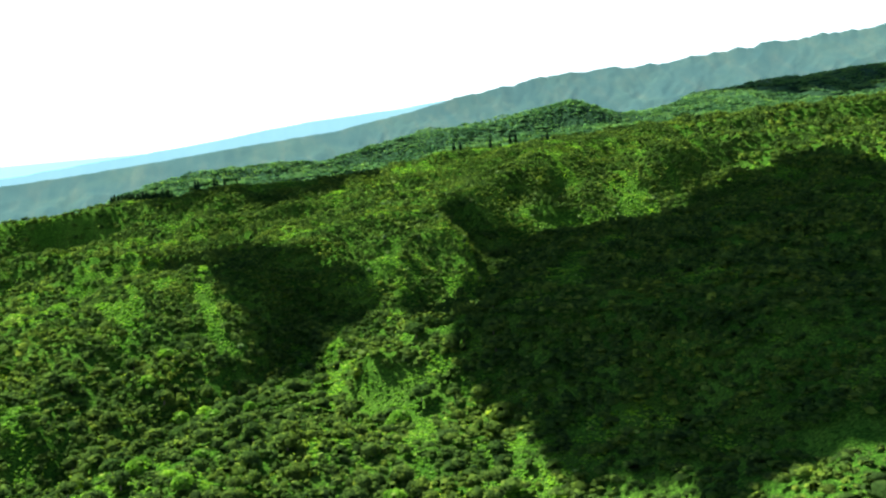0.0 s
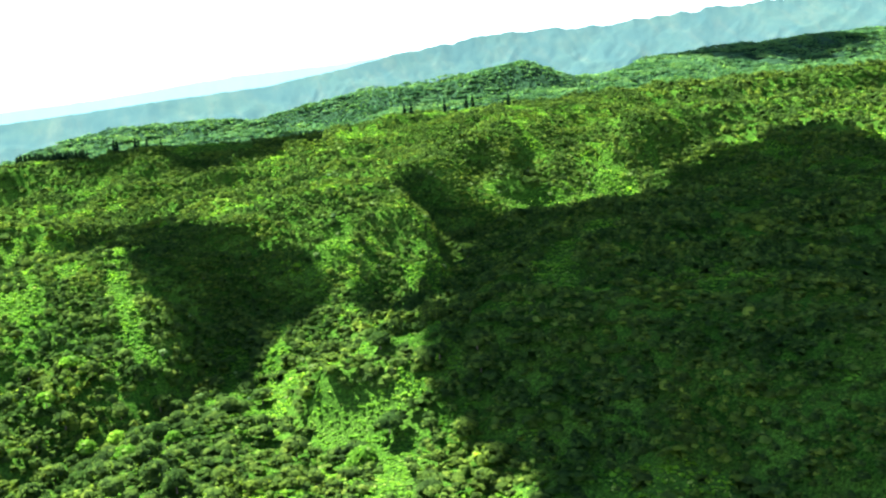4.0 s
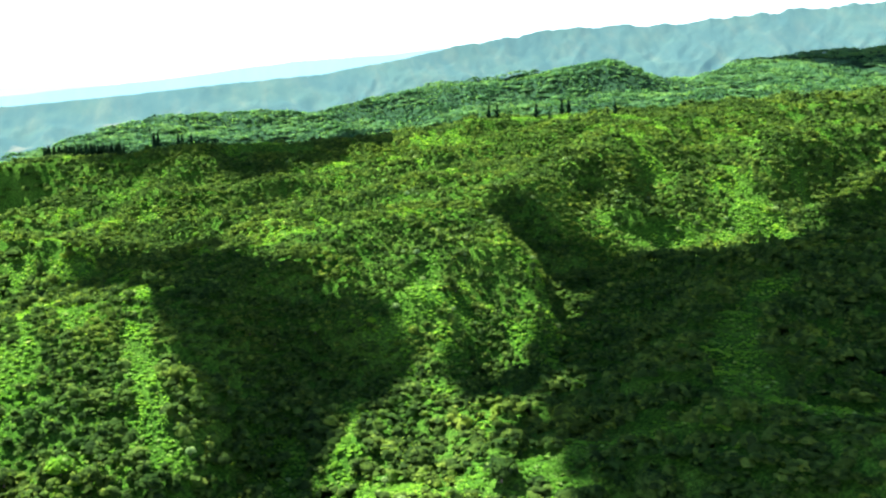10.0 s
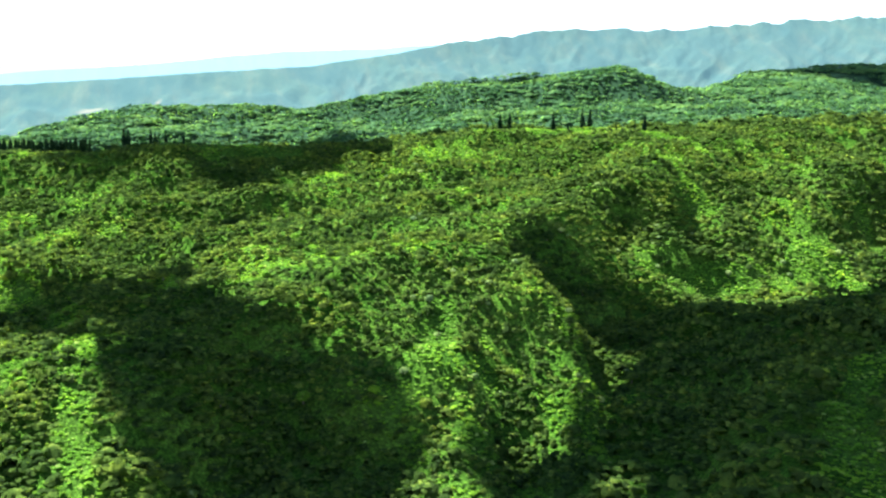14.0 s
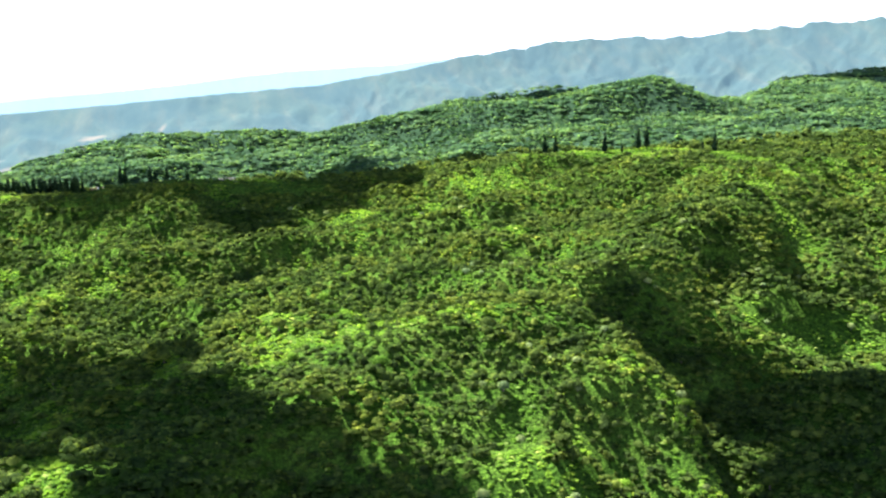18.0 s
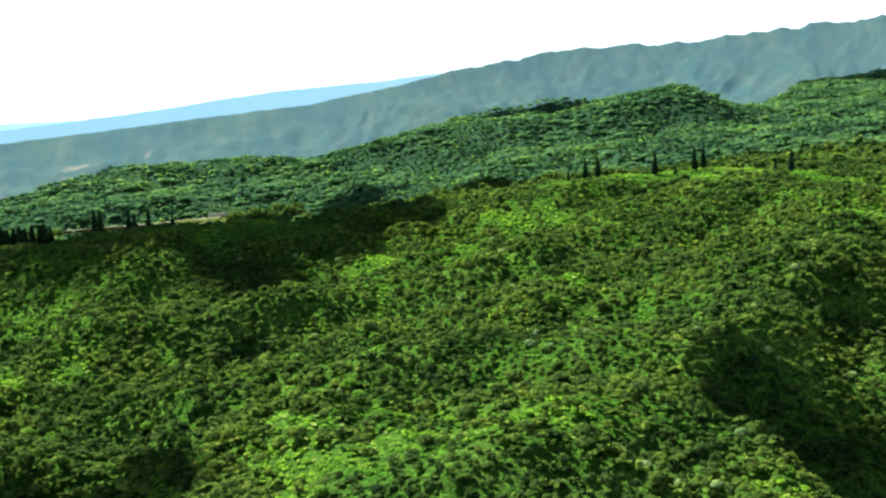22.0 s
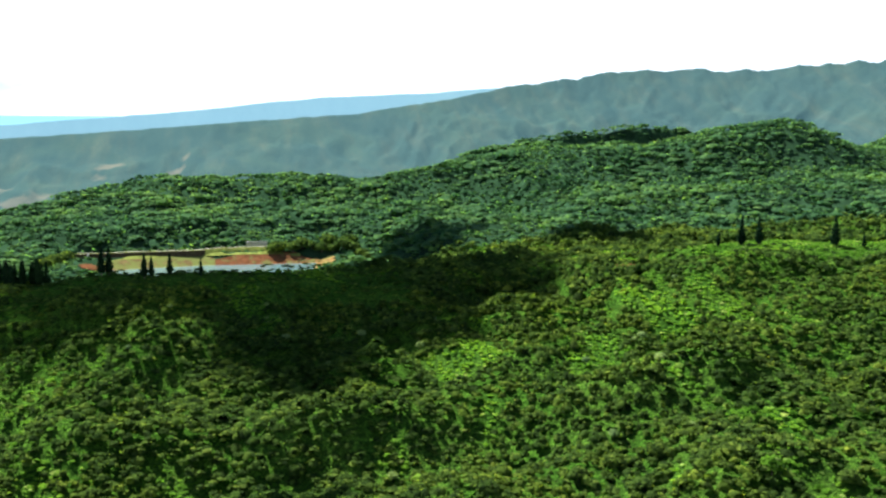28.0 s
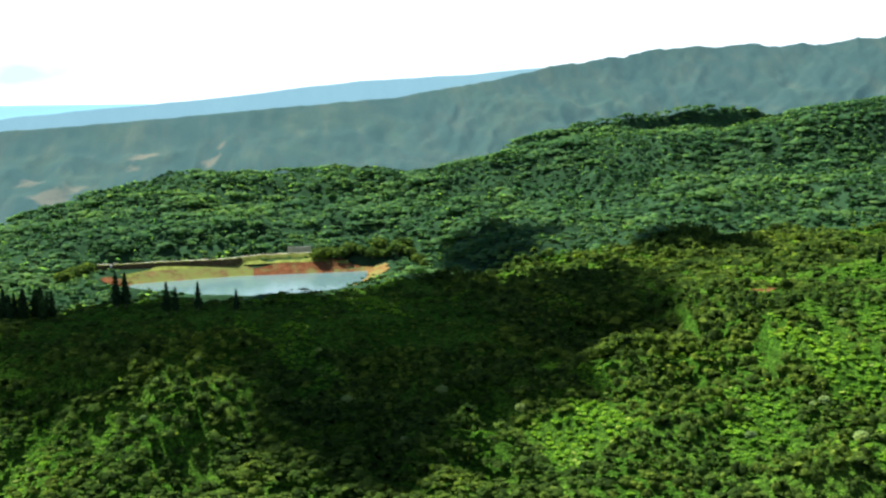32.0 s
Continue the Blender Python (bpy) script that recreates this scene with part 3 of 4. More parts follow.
def box(bm, x, y, z, sx, sy, sz, turn=0.0):
    made = bmesh.ops.create_cube(bm, size=1.0, matrix=pose(x, y, z, 0, 0, turn) @ Matrix.Diagonal((sx, sy, sz, 1)))
    bmesh.ops.bevel(bm, geom=list({e for v in made["verts"] for e in v.link_edges}), offset=min(sx, sy, sz) * 0.08, segments=1, affect="EDGES")


def block(name, boxes, mat, parent, label=""):
    bm = bmesh.new()
    for b in boxes:
        box(bm, *b)
    me = bpy.data.meshes.new(name)
    bm.to_mesh(me)
    bm.free()
    me.materials.append(mat)
    ob = new(name, me)
    ob.parent = parent
    return tagged(ob, label)


wall = new("spillway_wall")
wall.location = (9, 1876, 164.5)
tagged(wall, "low grey concrete spillway wall at the end of the dam", "wall")
for k in range(4):
    block("panel", [(-7.5 + 5 * k, 0, 2.4, 4.9, 0.5, 4.8)], CONCRETE, wall)
block("coping", [(0, 0, 4.95, 20.4, 0.9, 0.3)], CONCRETE, wall, "paler concrete coping")
post = new("gauge_post")
post.location = (-141, 1834, 160.5)
tagged(post, "white water-level gauge post standing on the dam edge", "post")
WHITE = plain("white_paint", (0.75, 0.74, 0.7), 0.6, 2.0, 0.1)
block("pole", [(0, 0, 2.6, 0.5, 0.5, 5.4)], WHITE, post)
block("gauge_board", [(0, -0.35, 4.2, 1.3, 0.15, 2.4)], WHITE, post)
block("footing", [(0, 0, 0.1, 1.6, 1.6, 0.8)], CONCRETE, post, "concrete footing")

shore("shore_west", -0.04, 0.03, -2, 18, 1.0, SOIL, "red earth spit at the shallow end of the reservoir")

# ---- trees ----
def dome(rng, radius, high, rings):
    """A rounded leafy dome without an underside: apex and one or two rings of five."""
    co, faces = [(0, 0, high)], [(0, 1 + k, 1 + (k + 1) % 5) for k in range(5)]
    for level in range(rings):
        out, drop = ((0.68, 0.66), (1.0, -0.3))[level] if rings == 2 else (1.0, 0.0)
        turn = rng.uniform(0, 6.28)
        for k in range(5):
            a, w = turn + 1.2566 * k + rng.uniform(-0.25, 0.25), rng.uniform(0.6, 1.32)
            co.append((math.cos(a) * radius * out * w, math.sin(a) * radius * out * w, high * drop * rng.uniform(0.8, 1.2)))
    if rings == 2:
        for k in range(5):
            a, b, c, d = 1 + k, 1 + (k + 1) % 5, 6 + (k + 1) % 5, 6 + k
            faces += [(a, d, c), (a, c, b)]
    return np.array(co), np.array(faces)


def lumps(rng, main, small, spread, flat, size, tufts):
    """A crown: a main dome, smaller ones budding from it and stray tufts; 1 m in radius, standing on z = 0."""
    co, faces, start = [], [], 0

    def add(pts, tri):
        nonlocal start
        co.append(pts)
        faces.append(tri + start)
        start += len(pts)

    for k in range(main):
        pts, tri = dome(rng, rng.uniform(0.72, 0.9), flat * rng.uniform(0.85, 1.1), 2)
        add(pts + (rng.uniform(-0.15, 0.15), rng.uniform(-0.15, 0.15), 0.1), tri)
    for k in range(small):
        a, up = rng.uniform(0, 6.28), rng.uniform(0.02, 1.0) ** 0.8
        out = Vector((math.cos(a) * math.sqrt(1 - up * up), math.sin(a) * math.sqrt(1 - up * up), up))
        pts, tri = dome(rng, size * rng.uniform(0.75, 1.3), size * rng.uniform(0.55, 0.9), 1)
        face = np.array(Vector((0, 0, 1)).rotation_difference((out + Vector((0, 0, 0.75))).normalized()).to_matrix())
        at = np.array((out.x * spread, out.y * spread, 0.08 + out.z * flat)) * rng.uniform(0.86, 1.04)
        add(pts @ face.T + at, tri)
    for k in range(tufts):
        a, r = rng.uniform(0, 6.28), spread * rng.uniform(0.4, 1.3)
        mid = np.array((math.cos(a) * r, math.sin(a) * r, flat * (0.35 + 0.8 * max(0, 1.1 - r * r)) * rng.uniform(0.8, 1.15)))
        add(mid + rng.normal(0, size * 0.45, (3, 3)), np.array([(0, 1, 2)]))
    return np.vstack(co), np.vstack(faces)


def scatter(name, protos, x, y, z, radius, tall, mat, rng, soft=False):
    """One mesh with a crown at every place."""
    pick = rng.integers(0, len(protos), len(x))
    turn = rng.uniform(0, 6.28, len(x))
    co, faces, start = [], [], 0
    for k, (pts, tri) in enumerate(protos):
        i = np.nonzero(pick == k)[0]
        c, s = np.cos(turn[i])[:, None], np.sin(turn[i])[:, None]
        px, py, pz = pts[:, 0][None], pts[:, 1][None], pts[:, 2][None]
        w = np.stack([(px * c - py * s) * radius[i, None] + x[i, None], (px * s + py * c) * radius[i, None] + y[i, None], pz * tall[i, None] + z[i, None]], -1)
        f = tri[None] + (np.arange(len(i)) * len(pts))[:, None, None] + start
        co.append(w.reshape(-1, 3))
        faces.append(f.reshape(-1, 3))
        start += len(i) * len(pts)
    me = bpy.data.meshes.new(name)
    fill(me, np.vstack(co), np.vstack(faces), 3, soft)
    me.materials.append(mat)
    return me


def in_sight(x, y):
    """The wedge of land that the flight looks over."""
    return (x > -0.25 * y - 30) & (x < 0.72 * y + 40)


def jittered(x0, x1, y0, y1, step, rng):
    gx, gy = np.meshgrid(np.arange(x0, x1, step), np.arange(y0, y1, step))
    x = gx.ravel() + rng.uniform(-0.5, 0.5, gx.size) * step
    y = gy.ravel() + rng.uniform(-0.5, 0.5, gx.size) * step
    return x, y


MEADOWS = [((72, 560), (96, 615), 9), ((212, 1418), (213, 1430), 6), ((-54, 862), (-36, 765), 8), ((-95, 905), (-88, 880), 6), ((62, 738), (74, 684), 8), ((74, 684), (132, 691), 9), ((132, 691), (205, 680), 8), ((205, 680), (222, 735), 13), ((222, 735), (245, 785), 12), ((245, 785), (330, 870), 10), ((205, 680), (300, 620), 12), ((285, 1424), (372, 1392), 27), ((372, 1392), (395, 1318), 17), ((30, 655), (100, 640), 10), ((300, 1045), (345, 1050), 12), ((-140, 1836), (20, 1850), 9)]


GLADES = [(-96, 1364, 11, 8), (-67, 1362, 11, 4), (207, 1366, 14, 5), (226, 1350, 11, 5), (74, 1353, 9, 5), (103, 1387, 3, 4), (64, 1328, 6, 4), (54, 1176, 5, 5), (75, 1157, 9, 5), (39, 1069, 3, 6), (8, 1155, 5, 5), (121, 950, 10, 6), (106, 930, 8, 5), (110, 862, 6, 5), (53, 816, 18, 5), (185, 1294, 4, 5), (142, 1186, 4, 4), (210, 1154, 5, 5), (275, 1192, 3, 5), (254, 1175, 6, 5), (190, 1320, 6, 5), (255, 1275, 5, 4), (222, 1335, 9, 4)]
GLADES += [(28, 1130, 8, 4), (8, 1122, 10, 5), (45, 1122, 9, 3), (-8, 1098, 9, 5), (24, 1088, 10, 4), (58, 1046, 9, 4), (84, 1118, 8, 3), (118, 1098, 7, 3), (96, 1270, 8, 4), (140, 1290, 8, 4), (112, 924, 14, 11), (96, 903, 9, 7), (132, 908, 8, 6), (82, 884, 7, 6), (142, 938, 7, 4), (374, 1040, 7, 10), (395, 1056, 9, 6), (282, 1056, 8, 6), (300, 1046, 5, 8), (420, 1085, 12, 5), (470, 1090, 14, 5)]
MEADOWS += [((x - 2, y - half), (x + 2, y + half), r) for x, y, half, r in GLADES]


def cleared(x, y):
    p = np.column_stack([x, y])
    bare = off_ring(p, POND) < 21
    for a, b, r in MEADOWS:
        d = along(p, np.array([(*a, 0), (*b, 0)], float))[0]
        bare |= d < r * (0.55 + 0.9 * rough(x, y, 14, 2, 5))
    return bare


def canopy(x, y):
    """Ground height and the uneven level of the crowns above it."""
    return height(x, y) + np.clip((rough(x + 0.4 * y, y, 26, 3, 5) - 0.42) * 18, -0.2, 10) * np.clip(rim(x, y) / 60, 0.05, 1)


def rim(x, y):
    """Distance to the plateau edges, where the wood is low."""
    p = np.column_stack([np.atleast_1d(x), np.atleast_1d(y)])
    return np.minimum.reduce([along(p, np.array(l, float))[0] for l in (WEST_VALLEY[2], *PINE_LAND)])


def low_wood(x, y):
    """Scrubby growth between the plateau edge and the reservoir."""
    return np.where((x > -125) & (x < 90) & (y > 1412) & (y < 1725), 0.6, 1.0)


def on_ridge(x, y):
    """The small-crowned wood, with an uneven border."""
    wave = 40 * (rough(x, y, 60, 2, 3) - 0.5)
    return (x > -125 + wave) & (y > 830 + wave) & (y < 1412 + wave) & ((x < 320 + wave) | ((x < 560 + wave) & (y > 990) & (y < 1330)))


def vines(x, y):
    """Streaks of bright fern and vine that run down the slopes."""
    bald = 0.10 * np.exp(-((x - 105) / 62) ** 2 - ((y - 1003) / 34) ** 2)
    return rough(x + 0.25 * y, y * 0.42, 17, 3, 0) * 0.62 + rough(x, y, 95, 2, 2) * 0.38 - bald


def forest():
    rng = np.random.default_rng(11)
    # small-crowned wood on the ridge that the flight passes nearest, coarser wood round it
    near = [lumps(rng, 1, 4, 0.86, 0.80, 0.40, 6) for _ in range(16)]
    fine = [lumps(rng, 1, 3, 0.84, 0.80, 0.44, 7) for _ in range(16)]
    for name, protos, gap, least, most, words in (("forest_canopy", near, 5.2, 2.0, 4.3, "dense green rain forest canopy with dark gaps between crowns"), ("ridge_forest", fine, 3.7, 1.4, 3.1, "close low rain forest of small crowns on the middle ridge")):
        x, y = jittered(-560, 1100, 320, 1690, gap, rng)
        keep = ((y > 450) | (x > 60)) & in_sight(x, y) & ~cleared(x, y) & (vines(x, y) + rng.uniform(-0.05, 0.05, len(x)) < 0.610) & ((np.abs(x - 85) < 265) | (protos is fine) | (rng.random(len(x)) < 0.58)) & (on_ridge(x, y) == (protos is fine))
        x, y = x[keep], y[keep]
        big = rough(x, y, 120, 2, 4)
        r = rng.uniform(least, most, len(x)) * np.where((np.abs(x - 85) > 265) & (protos is near), 1.2, 1.0) * (0.75 + 0.6 * big) * low_wood(x, y)
        tall = r * (rng.uniform(0.30, 0.62, len(x)) + 0.7 * rough(x, y, 70, 2, 2) ** 1.6) * low_wood(x, y) * np.clip(0.5 + rim(x, y) / 60, 0.6, 1)
        z = canopy(x, y) + rng.uniform(-1.0, 1.4, len(x))
        tagged(new(name, scatter(name, protos, x, y, z, r, tall, LEAF, rng)), words, "forest", kind="stuff")
    wide = [lumps(rng, 1, 8, 0.88, 0.66, 0.36, 2) for _ in range(7)]
    x, y = jittered(-560, 1000, 450, 1690, 15.0, rng)
    keep = in_sight(x, y) & ~cleared(x, y) & (rim(x, y) > 45) & (low_wood(x, y) > 0.9) & (rough(x, y, 60, 3, 3) + rng.uniform(-0.2, 0.2, len(x)) > 0.52)
    x, y = x[keep], y[keep]
    r = rng.uniform(3.6, 6.4, len(x)) * np.where(on_ridge(x, y), 0.62, 1.0)
    tagged(new("emergent_trees", scatter("emergent_trees", wide, x, y, canopy(x, y) + 0.8, r, r * rng.uniform(0.6, 1.1, len(x)), LEAF, rng)), "broad taller crowns rising out of the forest", "forest", kind="stuff")
    shrub = [lumps(rng, 0, 2, 0.5, 0.5, 0.75, 2) for _ in range(6)]
    x, y = jittered(-560, 1000, 400, 1690, 2.7, rng)
    keep = in_sight(x, y) & (off_ring(np.column_stack([x, y]), POND) > 22) & ((vines(x, y) + rng.uniform(-0.03, 0.03, len(x)) > 0.594) | cleared(x, y)) & (rng.random(len(x)) < 0.93)
    x, y = x[keep], y[keep]
    r = rng.uniform(0.9, 2.1, len(x))
    bare = cleared(x, y)
    r = np.where(bare, rng.uniform(1.0, 1.9, len(x)), r)
    tagged(new("fern_thicket", scatter("fern_thicket", shrub, x, y, height(x, y) + 0.2, r, r * np.where(bare, 0.7, 1.0) * rng.uniform(0.35, 0.95, len(x)), VINE, rng)), "bright green fern and vine thicket between the trees", "undergrowth", kind="stuff")
    # the middle ridge: broad shelving crowns standing over a low, close wood
    low = [lumps(rng, 1, 0, 0.8, 0.75, 0.5, 2) for _ in range(14)]
    broad = [lumps(rng, 1, 9, 0.92, 0.50, 0.34, 4) for _ in range(14)]
    for name, protos, gap, least, most, words in (("far_woods", low, 7.8, 3.3, 6.1, "green woods covering the middle ridge, haze painted into their leaves"), ("far_crowns", broad, 14.5, 5.2, 10.5, "broad flat-topped crowns rising out of the woods of the middle ridge")):
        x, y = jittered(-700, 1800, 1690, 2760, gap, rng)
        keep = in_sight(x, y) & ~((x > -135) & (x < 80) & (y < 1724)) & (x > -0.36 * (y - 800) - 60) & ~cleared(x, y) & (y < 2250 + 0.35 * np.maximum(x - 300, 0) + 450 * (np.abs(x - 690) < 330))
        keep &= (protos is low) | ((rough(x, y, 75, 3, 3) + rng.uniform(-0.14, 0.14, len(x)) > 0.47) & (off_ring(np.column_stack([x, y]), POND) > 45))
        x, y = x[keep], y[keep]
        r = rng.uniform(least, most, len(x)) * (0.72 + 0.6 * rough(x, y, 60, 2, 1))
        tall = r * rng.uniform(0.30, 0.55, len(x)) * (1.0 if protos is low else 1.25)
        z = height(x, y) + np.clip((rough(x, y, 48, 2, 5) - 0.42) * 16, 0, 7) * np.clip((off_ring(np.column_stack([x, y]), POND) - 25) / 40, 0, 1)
        tagged(new(name, scatter(name, protos, x, y, z, r, tall, LEAF_HAZED, rng, protos is low)), words, "forest", kind="stuff")


def outlying_woods():
    """Plain forest on the land round the valley."""
    rng = np.random.default_rng(17)
    crowns = [lumps(rng, 1, 0, 0.8, 0.7, 0.4, 0) for _ in range(8)]
    x, y = jittered(-900, 1300, -350, 1690, 13.0, rng)
    keep = ~(in_sight(x, y) & (y > np.where(x > 60, 325, 455)) & (x > -555) & (x < 1090))
    x, y = x[keep], y[keep]
    r = rng.uniform(6.5, 11.5, len(x))
    tagged(new("outlying_forest", scatter("outlying_forest", crowns, x, y, height(x, y) + 2.5, r, r * rng.uniform(0.5, 0.9, len(x)), LEAF, rng, True)), "dense green forest on the hills round the valley", "forest", kind="stuff")


def part(name, me, parent, label=""):
    ob = new(name, me)
    ob.parent = parent
    return tagged(ob, label)


def pine_meshes(seed, high=17.5):
    """A column pine: tapered trunk and tiers of short drooping branches."""
    rng = np.random.default_rng(seed)
    bm = bmesh.new()
    bmesh.ops.create_cone(bm, cap_ends=True, segments=7, radius1=0.34, radius2=0.05, depth=high, matrix=Matrix.Translation((0, 0, high / 2)))
    trunk = bpy.data.meshes.new("trunk")
    bm.to_mesh(trunk)
    bm.free()
    trunk.materials.append(BARK)
    co, faces = [], []
    for tier in range(30):
        h = high * (0.10 + 0.90 * tier / 29)
        reach = (0.4 + 3.9 * (1 - tier / 29) ** 0.85) * rng.uniform(0.6, 1.15) * min(1, 0.45 + tier / 7)
        for k in range(8):
            a = k * 0.785 + tier * 0.6 + rng.uniform(-0.2, 0.2)
            d, q = np.array((math.cos(a), math.sin(a), 0)), np.array((-math.sin(a), math.cos(a), 0))
            root, tip = d * 0.1 + (0, 0, h), d * reach * rng.uniform(0.7, 1.1) + (0, 0, h + rng.uniform(-0.35, 0.15))
            wide = 0.36 * reach
            n = len(co)
            mid = (root + tip) / 2
            co += [root, mid + q * wide + (0, 0, 0.1), tip, mid - q * wide + (0, 0, 0.1), mid - (0, 0, 0.42), mid + (0, 0, 0.4)]
            faces += [(n, n + 1, n + 5), (n + 1, n + 2, n + 5), (n + 2, n + 3, n + 5), (n + 3, n, n + 5), (n, n + 4, n + 1), (n + 1, n + 4, n + 2), (n + 2, n + 4, n + 3), (n + 3, n + 4, n)]
    crown = bpy.data.meshes.new("crown")
    fill(crown, np.array(co), np.array(faces), 3, False)
    crown.materials.append(LEAF_PINE)
    return trunk, crown


PINES_EAST = [(271, 1430, 0.55), (283, 1425, 1.0), (291, 1420, 1.0), (324, 1450, 0.45), (333, 1410, 1.05), (345, 1400, 0.5), (358, 1395, 1.08), (367, 1398, 1.05), (386, 1330, 0.6), (388, 1313, 0.95)]
PINES_WEST = [(-203, 1526, 0.9), (-198, 1521, 1.0), (-193, 1525, 0.95), (-184, 1517, 0.85), (-176, 1527, 0.95), (-162, 1514, 0.8), (-154, 1527, 1.0), (-145, 1526, 0.9), (-136, 1515, 0.85), (-126, 1527, 0.9), (-187, 1520, 0.9), (-180, 1524, 1.0), (-172, 1520, 0.95), (-165, 1526, 0.85), (-158, 1519, 1.0), (-150, 1522, 0.9), (-140, 1520, 1.0), (-131, 1522, 0.95), (-122, 1520, 1.0), (-83, 1500, 1.05), (-79, 1502, 1.0), (-55, 1462, 0.85), (-51, 1461, 0.7), (-41, 1460, 0.75), (-24, 1456, 0.6)]


def pines():
    kinds = [pine_meshes(s) for s in (1, 2, 3)]
    rng = random.Random(5)
    for group, places, words in (("pines on the east ridge", PINES_EAST, "tall dark column pine standing on the grassy ridge"), ("pines on the west plateau", PINES_WEST, "dark narrow column pine in a row on the plateau edge")):
        if places is PINES_WEST:
            places = places + [(x + 3.5, y + 5, s * 0.85) for x, y, s in places if x < -120] + [(x - 3, y + 9, s * 0.95) for x, y, s in places if x < -120]
        for x, y, s in places:
            tree = new("pine_tree")
            tree.empty_display_size = 1.0
            tagged(tree, words, "tree", group)
            z = float(height(x, y)[0])
            tree.matrix_world = pose(x, y, z - 0.3, 0, 0, rng.uniform(0, 360)) @ Matrix.Diagonal((s, s, s, 1))
            trunk, crown = rng.choice(kinds)
            part("trunk", trunk, tree)
            part("crown", crown, tree)


def broadleaf_meshes(seed, leaves=None):
    """A spreading rain forest tree of about 1 m crown radius: trunk with limbs, and a crown of many clumps."""
    rng = np.random.default_rng(seed)
    bm = bmesh.new()
    bmesh.ops.create_cone(bm, cap_ends=True, segments=7, radius1=0.075, radius2=0.04, depth=1.0, matrix=Matrix.Translation((0, 0, 0.3)))
    for k in range(5):
        a = k * 1.26 + rng.uniform(-0.3, 0.3)
        tip = Vector((math.cos(a) * 0.55, math.sin(a) * 0.55, rng.uniform(0.95, 1.2)))
        foot = Vector((0, 0, 0.6))
        m = Matrix.Translation((foot + tip) / 2) @ (tip - foot).to_track_quat("Z", "Y").to_matrix().to_4x4()
        bmesh.ops.create_cone(bm, cap_ends=True, segments=5, radius1=0.035, radius2=0.012, depth=(tip - foot).length, matrix=m)
    trunk = bpy.data.meshes.new("trunk")
    bm.to_mesh(trunk)
    bm.free()
    trunk.materials.append(BARK)
    co, tri = lumps(rng, 2, 60, 0.9, 0.72, 0.21, 24)
    crown = bpy.data.meshes.new("crown")
    fill(crown, co + (0, 0, 0.62), tri, 3)
    crown.materials.append(leaves or (LEAF if seed % 8 else VINE))
    return trunk, crown


def single_trees():
    """The broad trees that the flight passes nearest: the valley floor first, then the ridge beyond it."""
    kinds = [broadleaf_meshes(s) for s in range(20, 28)]
    rng = np.random.default_rng(3)
    stretches = [
        ((-130, 260, 420, 800), 22.0, 4.2, 7.4, "broad trees of the near valley", "broad dark green rain forest tree on the valley slope", "vine-draped bright green broad tree on the valley floor"),
        ((-80, 240, 880, 1300), 26.0, 2.6, 4.4, "broad trees of the middle ridge", "round-crowned dark green tree on the forested ridge", "vine-draped bright green tree on the forested ridge"),
    ]
    for reach, gap, least, most, group, dark, bright in stretches:
        x, y = jittered(*reach, gap, rng)
        keep = in_sight(x, y) & (x < 60 + 0.28 * (y - 300)) & ~cleared(x, y) & (rng.random(len(x)) < 0.75)
        x, y = x[keep][:140], y[keep][:140]
        for k, (px, py, pz) in enumerate(zip(x, y, canopy(x, y))):
            tree = new("broadleaf_tree")
            trunk, crown = kinds[k % 8]
            tagged(tree, bright if crown.materials[0] == VINE else dark, "tree", group)
            s = rng.uniform(least, most)
            tree.matrix_world = pose(px, py, pz - 0.5, 0, 0, rng.uniform(0, 360)) @ Matrix.Diagonal((s, s, s * rng.uniform(0.8, 1.1), 1))
            part("trunk", trunk, tree)
            part("crown", crown, tree)


def pale_trees():
    """Small silvery crowns that stand out of the ravine woods."""
    kinds = [broadleaf_meshes(s, LEAF_PALE) for s in (41, 42, 43)]
    rng = np.random.default_rng(21)
    stretches = [((90, 220, 880, 1000), 17), ((-120, 60, 640, 830), 12), ((220, 460, 1030, 1120), 16), ((40, 260, 1030, 1260), 14), ((-90, 250, 1270, 1400), 16)]
    for (x0, x1, y0, y1), count in stretches:
        for k in range(count):
            x, y = rng.uniform(x0, x1), rng.uniform(y0, y1)
            tree = new("candlenut_tree")
            tagged(tree, "small pale silvery-green tree standing out of the dark forest", "tree", "pale trees in the ravines")
            s = rng.uniform(1.3, 2.6)
            tree.matrix_world = pose(x, y, float(canopy(x, y)[0]) + 0.4, 0, 0, rng.uniform(0, 360)) @ Matrix.Diagonal((s, s, s * rng.uniform(0.8, 1.1), 1))
            trunk, crown = kinds[k % 3]
            part("trunk", trunk, tree)
            part("crown", crown, tree)


def ridge_bushes():
    """Dark round bushes scattered over the fern mat below the pines."""
    kinds = [broadleaf_meshes(s, LEAF_BUSH) for s in (51, 52, 53)]
    rng = np.random.default_rng(23)
    for k in range(44):
        w = rng.uniform(0, 1)
        x, y = 282 + 100 * w + rng.uniform(-6, 6), 1421 - 60 * w + rng.uniform(-24, 14)
        bush = new("bush")
        tagged(bush, "dark green rounded bush on the bright fern mat", "bush", "bushes below the pines")
        s = rng.uniform(0.9, 2.2)
        bush.matrix_world = pose(x, y, float(height(x, y)[0]) - 0.5 * s, 0, 0, rng.uniform(0, 360)) @ Matrix.Diagonal((s, s, s * 0.9, 1))
        trunk, crown = kinds[k % 3]
        part("stem", trunk, bush)
        part("crown", crown, bush)


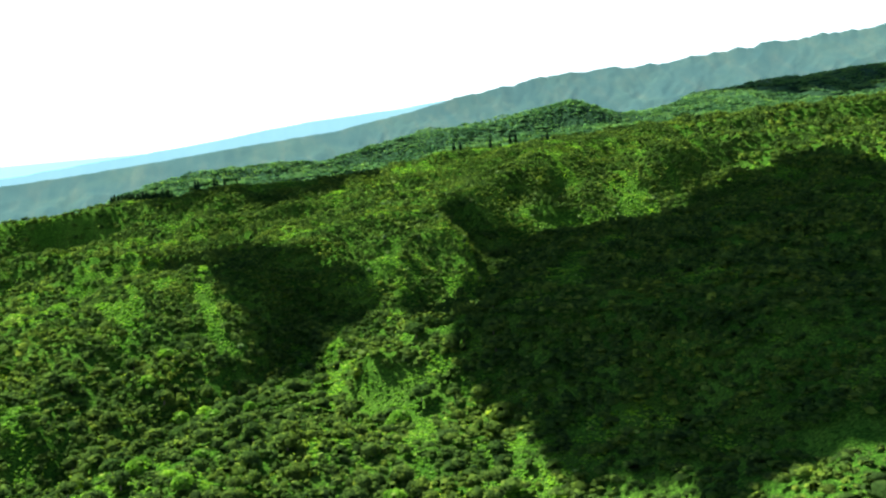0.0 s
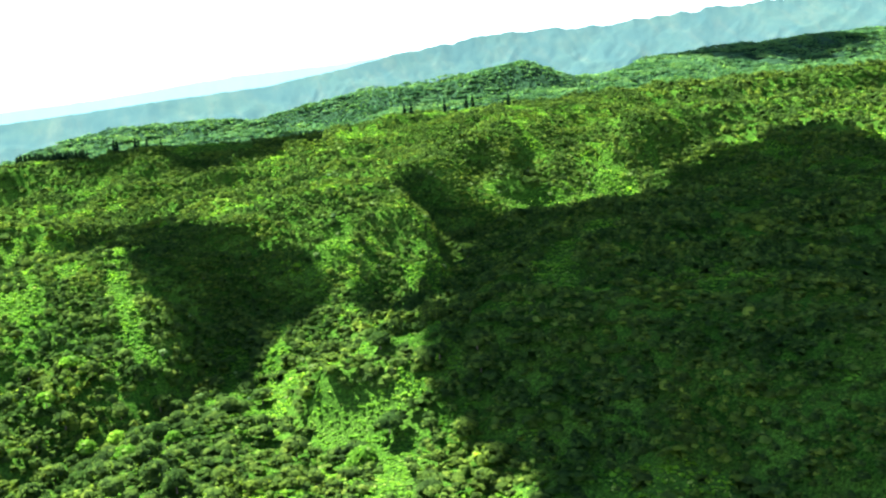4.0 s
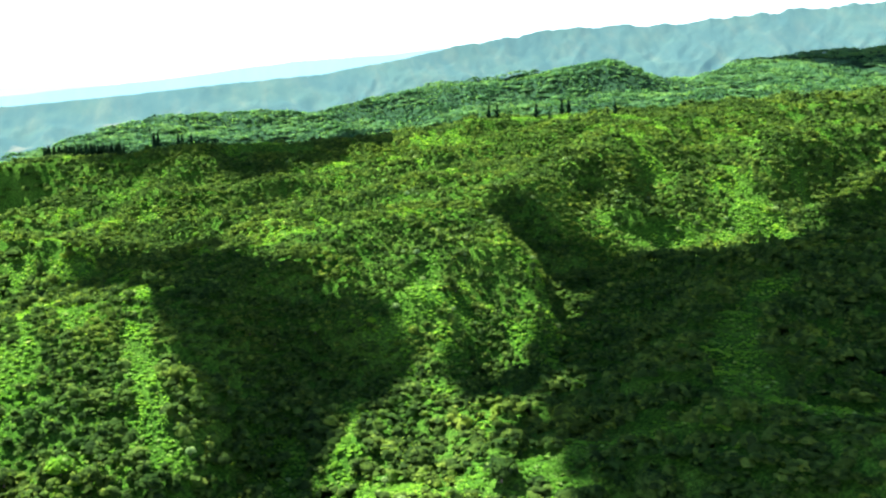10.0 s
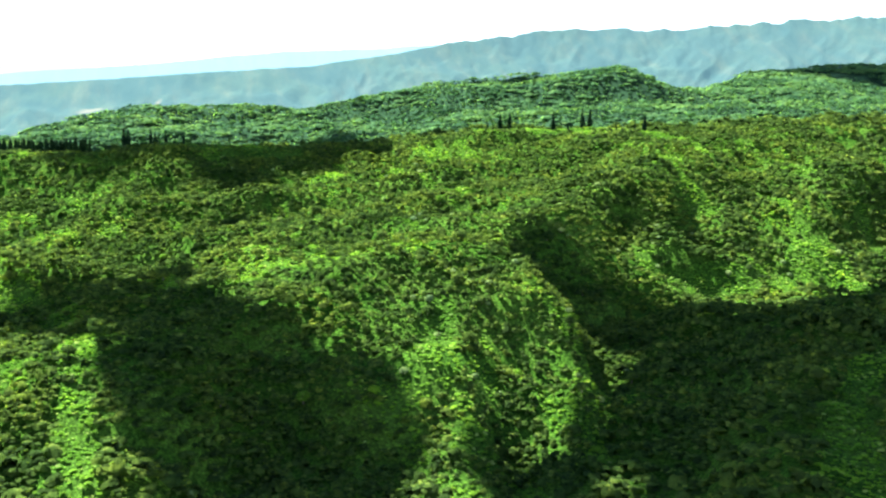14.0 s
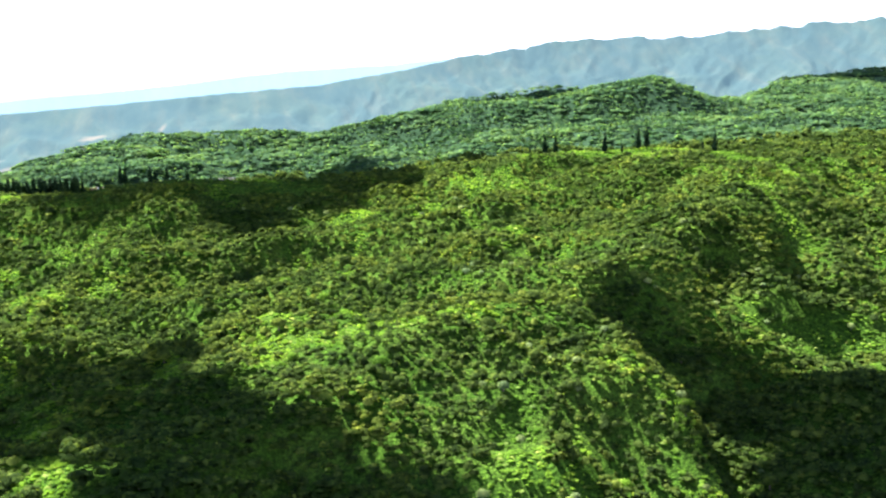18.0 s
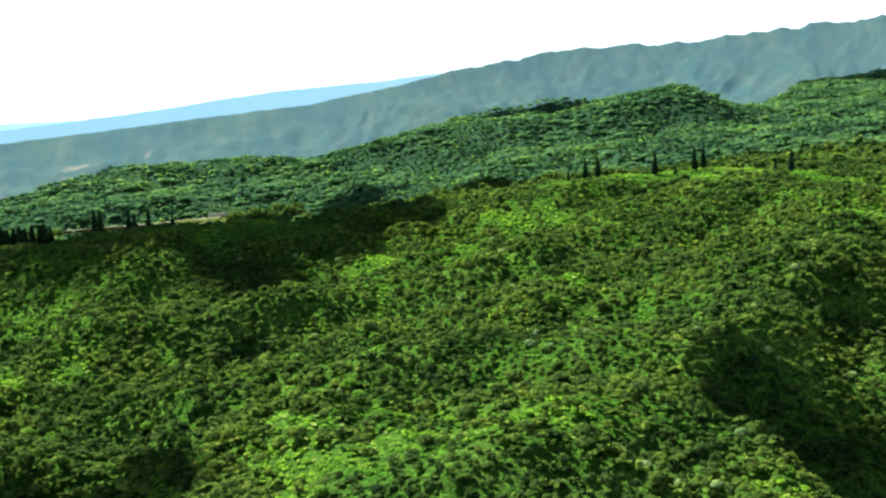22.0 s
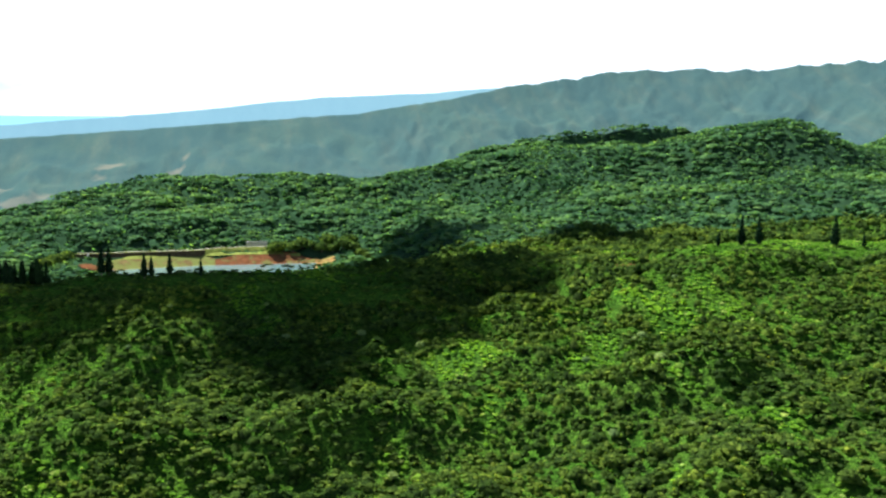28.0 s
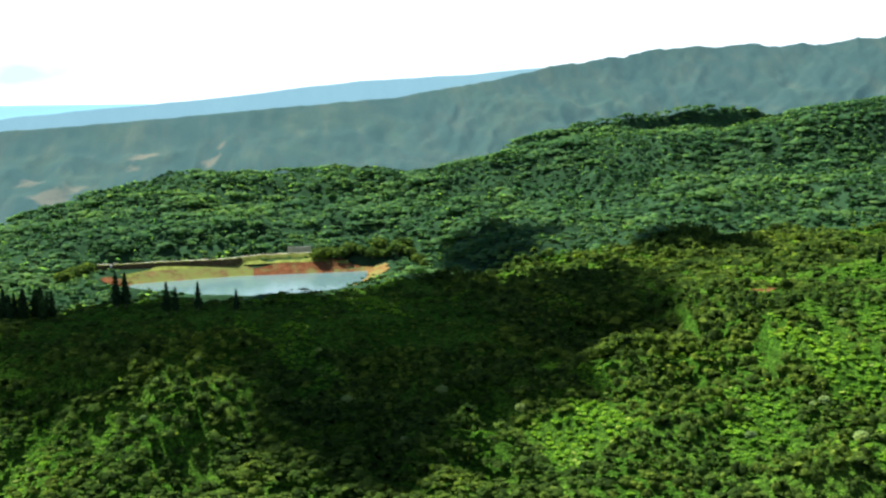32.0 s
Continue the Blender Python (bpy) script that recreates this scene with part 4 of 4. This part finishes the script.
def shore_trees():
    """The big dark trees that close the reservoir at its east end."""
    kinds = [broadleaf_meshes(s) for s in (31, 33, 34)]
    rng = np.random.default_rng(9)
    for k, (x, y) in enumerate([(26, 1852), (34, 1858), (43, 1853), (52, 1859), (61, 1855), (70, 1850), (80, 1847), (90, 1842), (99, 1836), (106, 1826), (112, 1814), (96, 1852), (76, 1862), (-158, 1826), (-166, 1818), (-172, 1806)]):
        tree = new("broadleaf_tree")
        tagged(tree, "dark green spreading tree on the bank of the reservoir", "tree", "trees round the reservoir")
        s = rng.uniform(6.5, 9.5)
        tree.matrix_world = pose(x, y, float(height(x, y)[0]) - 1.0, 0, 0, rng.uniform(0, 360)) @ Matrix.Diagonal((s, s, s * 0.85, 1))
        trunk, crown = kinds[k % 3]
        part("trunk", trunk, tree)
        part("crown", crown, tree)


def thin_cloud():
    m, nt, bsdf, out = material("thin_cloud")
    bsdf.inputs["Base Color"].default_value = (0.9, 0.9, 0.92, 1)
    bsdf.inputs["Roughness"].default_value = 1.0
    clear = nt.nodes.new("ShaderNodeBsdfTransparent")
    # part of the sun passes, so these added clouds shade more lightly
    mix = node(nt, "ShaderNodeMixShader", Fac=0.54)
    nt.links.new(bsdf.outputs[0], mix.inputs[1])
    nt.links.new(clear.outputs[0], mix.inputs[2])
    nt.links.new(mix.outputs[0], out.inputs["Surface"])
    return m


THIN = thin_cloud()


def cloud(x, y, sx, sy, seed):
    """An unseen cumulus placed so its shadow falls round (x, y) on the land."""
    rng = np.random.default_rng(seed)
    lift = 950.0
    at = Vector((x, y, float(height(x, y)[0]) + 4)) + SUN_DIR * (lift / SUN_DIR.z)
    bm = bmesh.new()
    for k in range(70):
        a, r = rng.uniform(0, 6.28), math.sqrt(rng.uniform(0, 1)) * 0.84
        size = min(sx, sy) * rng.uniform(0.26, 0.42)
        m = Matrix.Translation((math.cos(a) * r * sx, math.sin(a) * r * sy, rng.uniform(0, 0.3) * size)) @ Matrix.Diagonal((size, size, size * 0.6, 1))
        bmesh.ops.create_icosphere(bm, subdivisions=2, radius=1.0, matrix=m)
    for v in bm.verts:
        v.co += noise.noise_vector(v.co * 0.02 + Vector((seed, 0, 0))) * 0.28 * min(sx, sy)
    me = bpy.data.meshes.new("cloud")
    bm.to_mesh(me)
    bm.free()
    me.materials.append(THIN if y > 1300 else CLOUD)
    me.shade_smooth()
    ob = new("cloud", me)
    ob.location = at
    tagged(ob, "white cumulus cloud out of view, placed for its shadow on the forest", "cloud", "clouds over the valley")


# clouds added for shade; some small ones stand in for dark hollows and flanks
for n, (x, y, sx, sy) in enumerate([(228, 575, 110, 130), (330, 735, 176, 205), (545, 880, 190, 150), (680, 690, 200, 230), (272, 458, 126, 84), (150, 735, 50, 60), (219, 862, 57, 62), (262, 962, 34, 36), (240, 996, 42, 40), (140, 836, 26, 34), (305, 908, 80, 80), (400, 950, 100, 66), (560, 1000, 120, 72), (12, 848, 36, 84), (46, 892, 40, 46), (0, 1214, 46, 20), (-78, 1052, 74, 68), (-40, 975, 66, 42), (15, 1511, 177, 120), (24, 1362, 36, 54), (14, 1640, 150, 64), (1390, 2400, 240, 200), (152, 1765, 50, 70), (270, 1665, 46, 44)]):
    cloud(x, y, sx, sy, n + 1)
pines()
shore_trees()
single_trees()
pale_trees()
ridge_bushes()
outlying_woods()
forest()
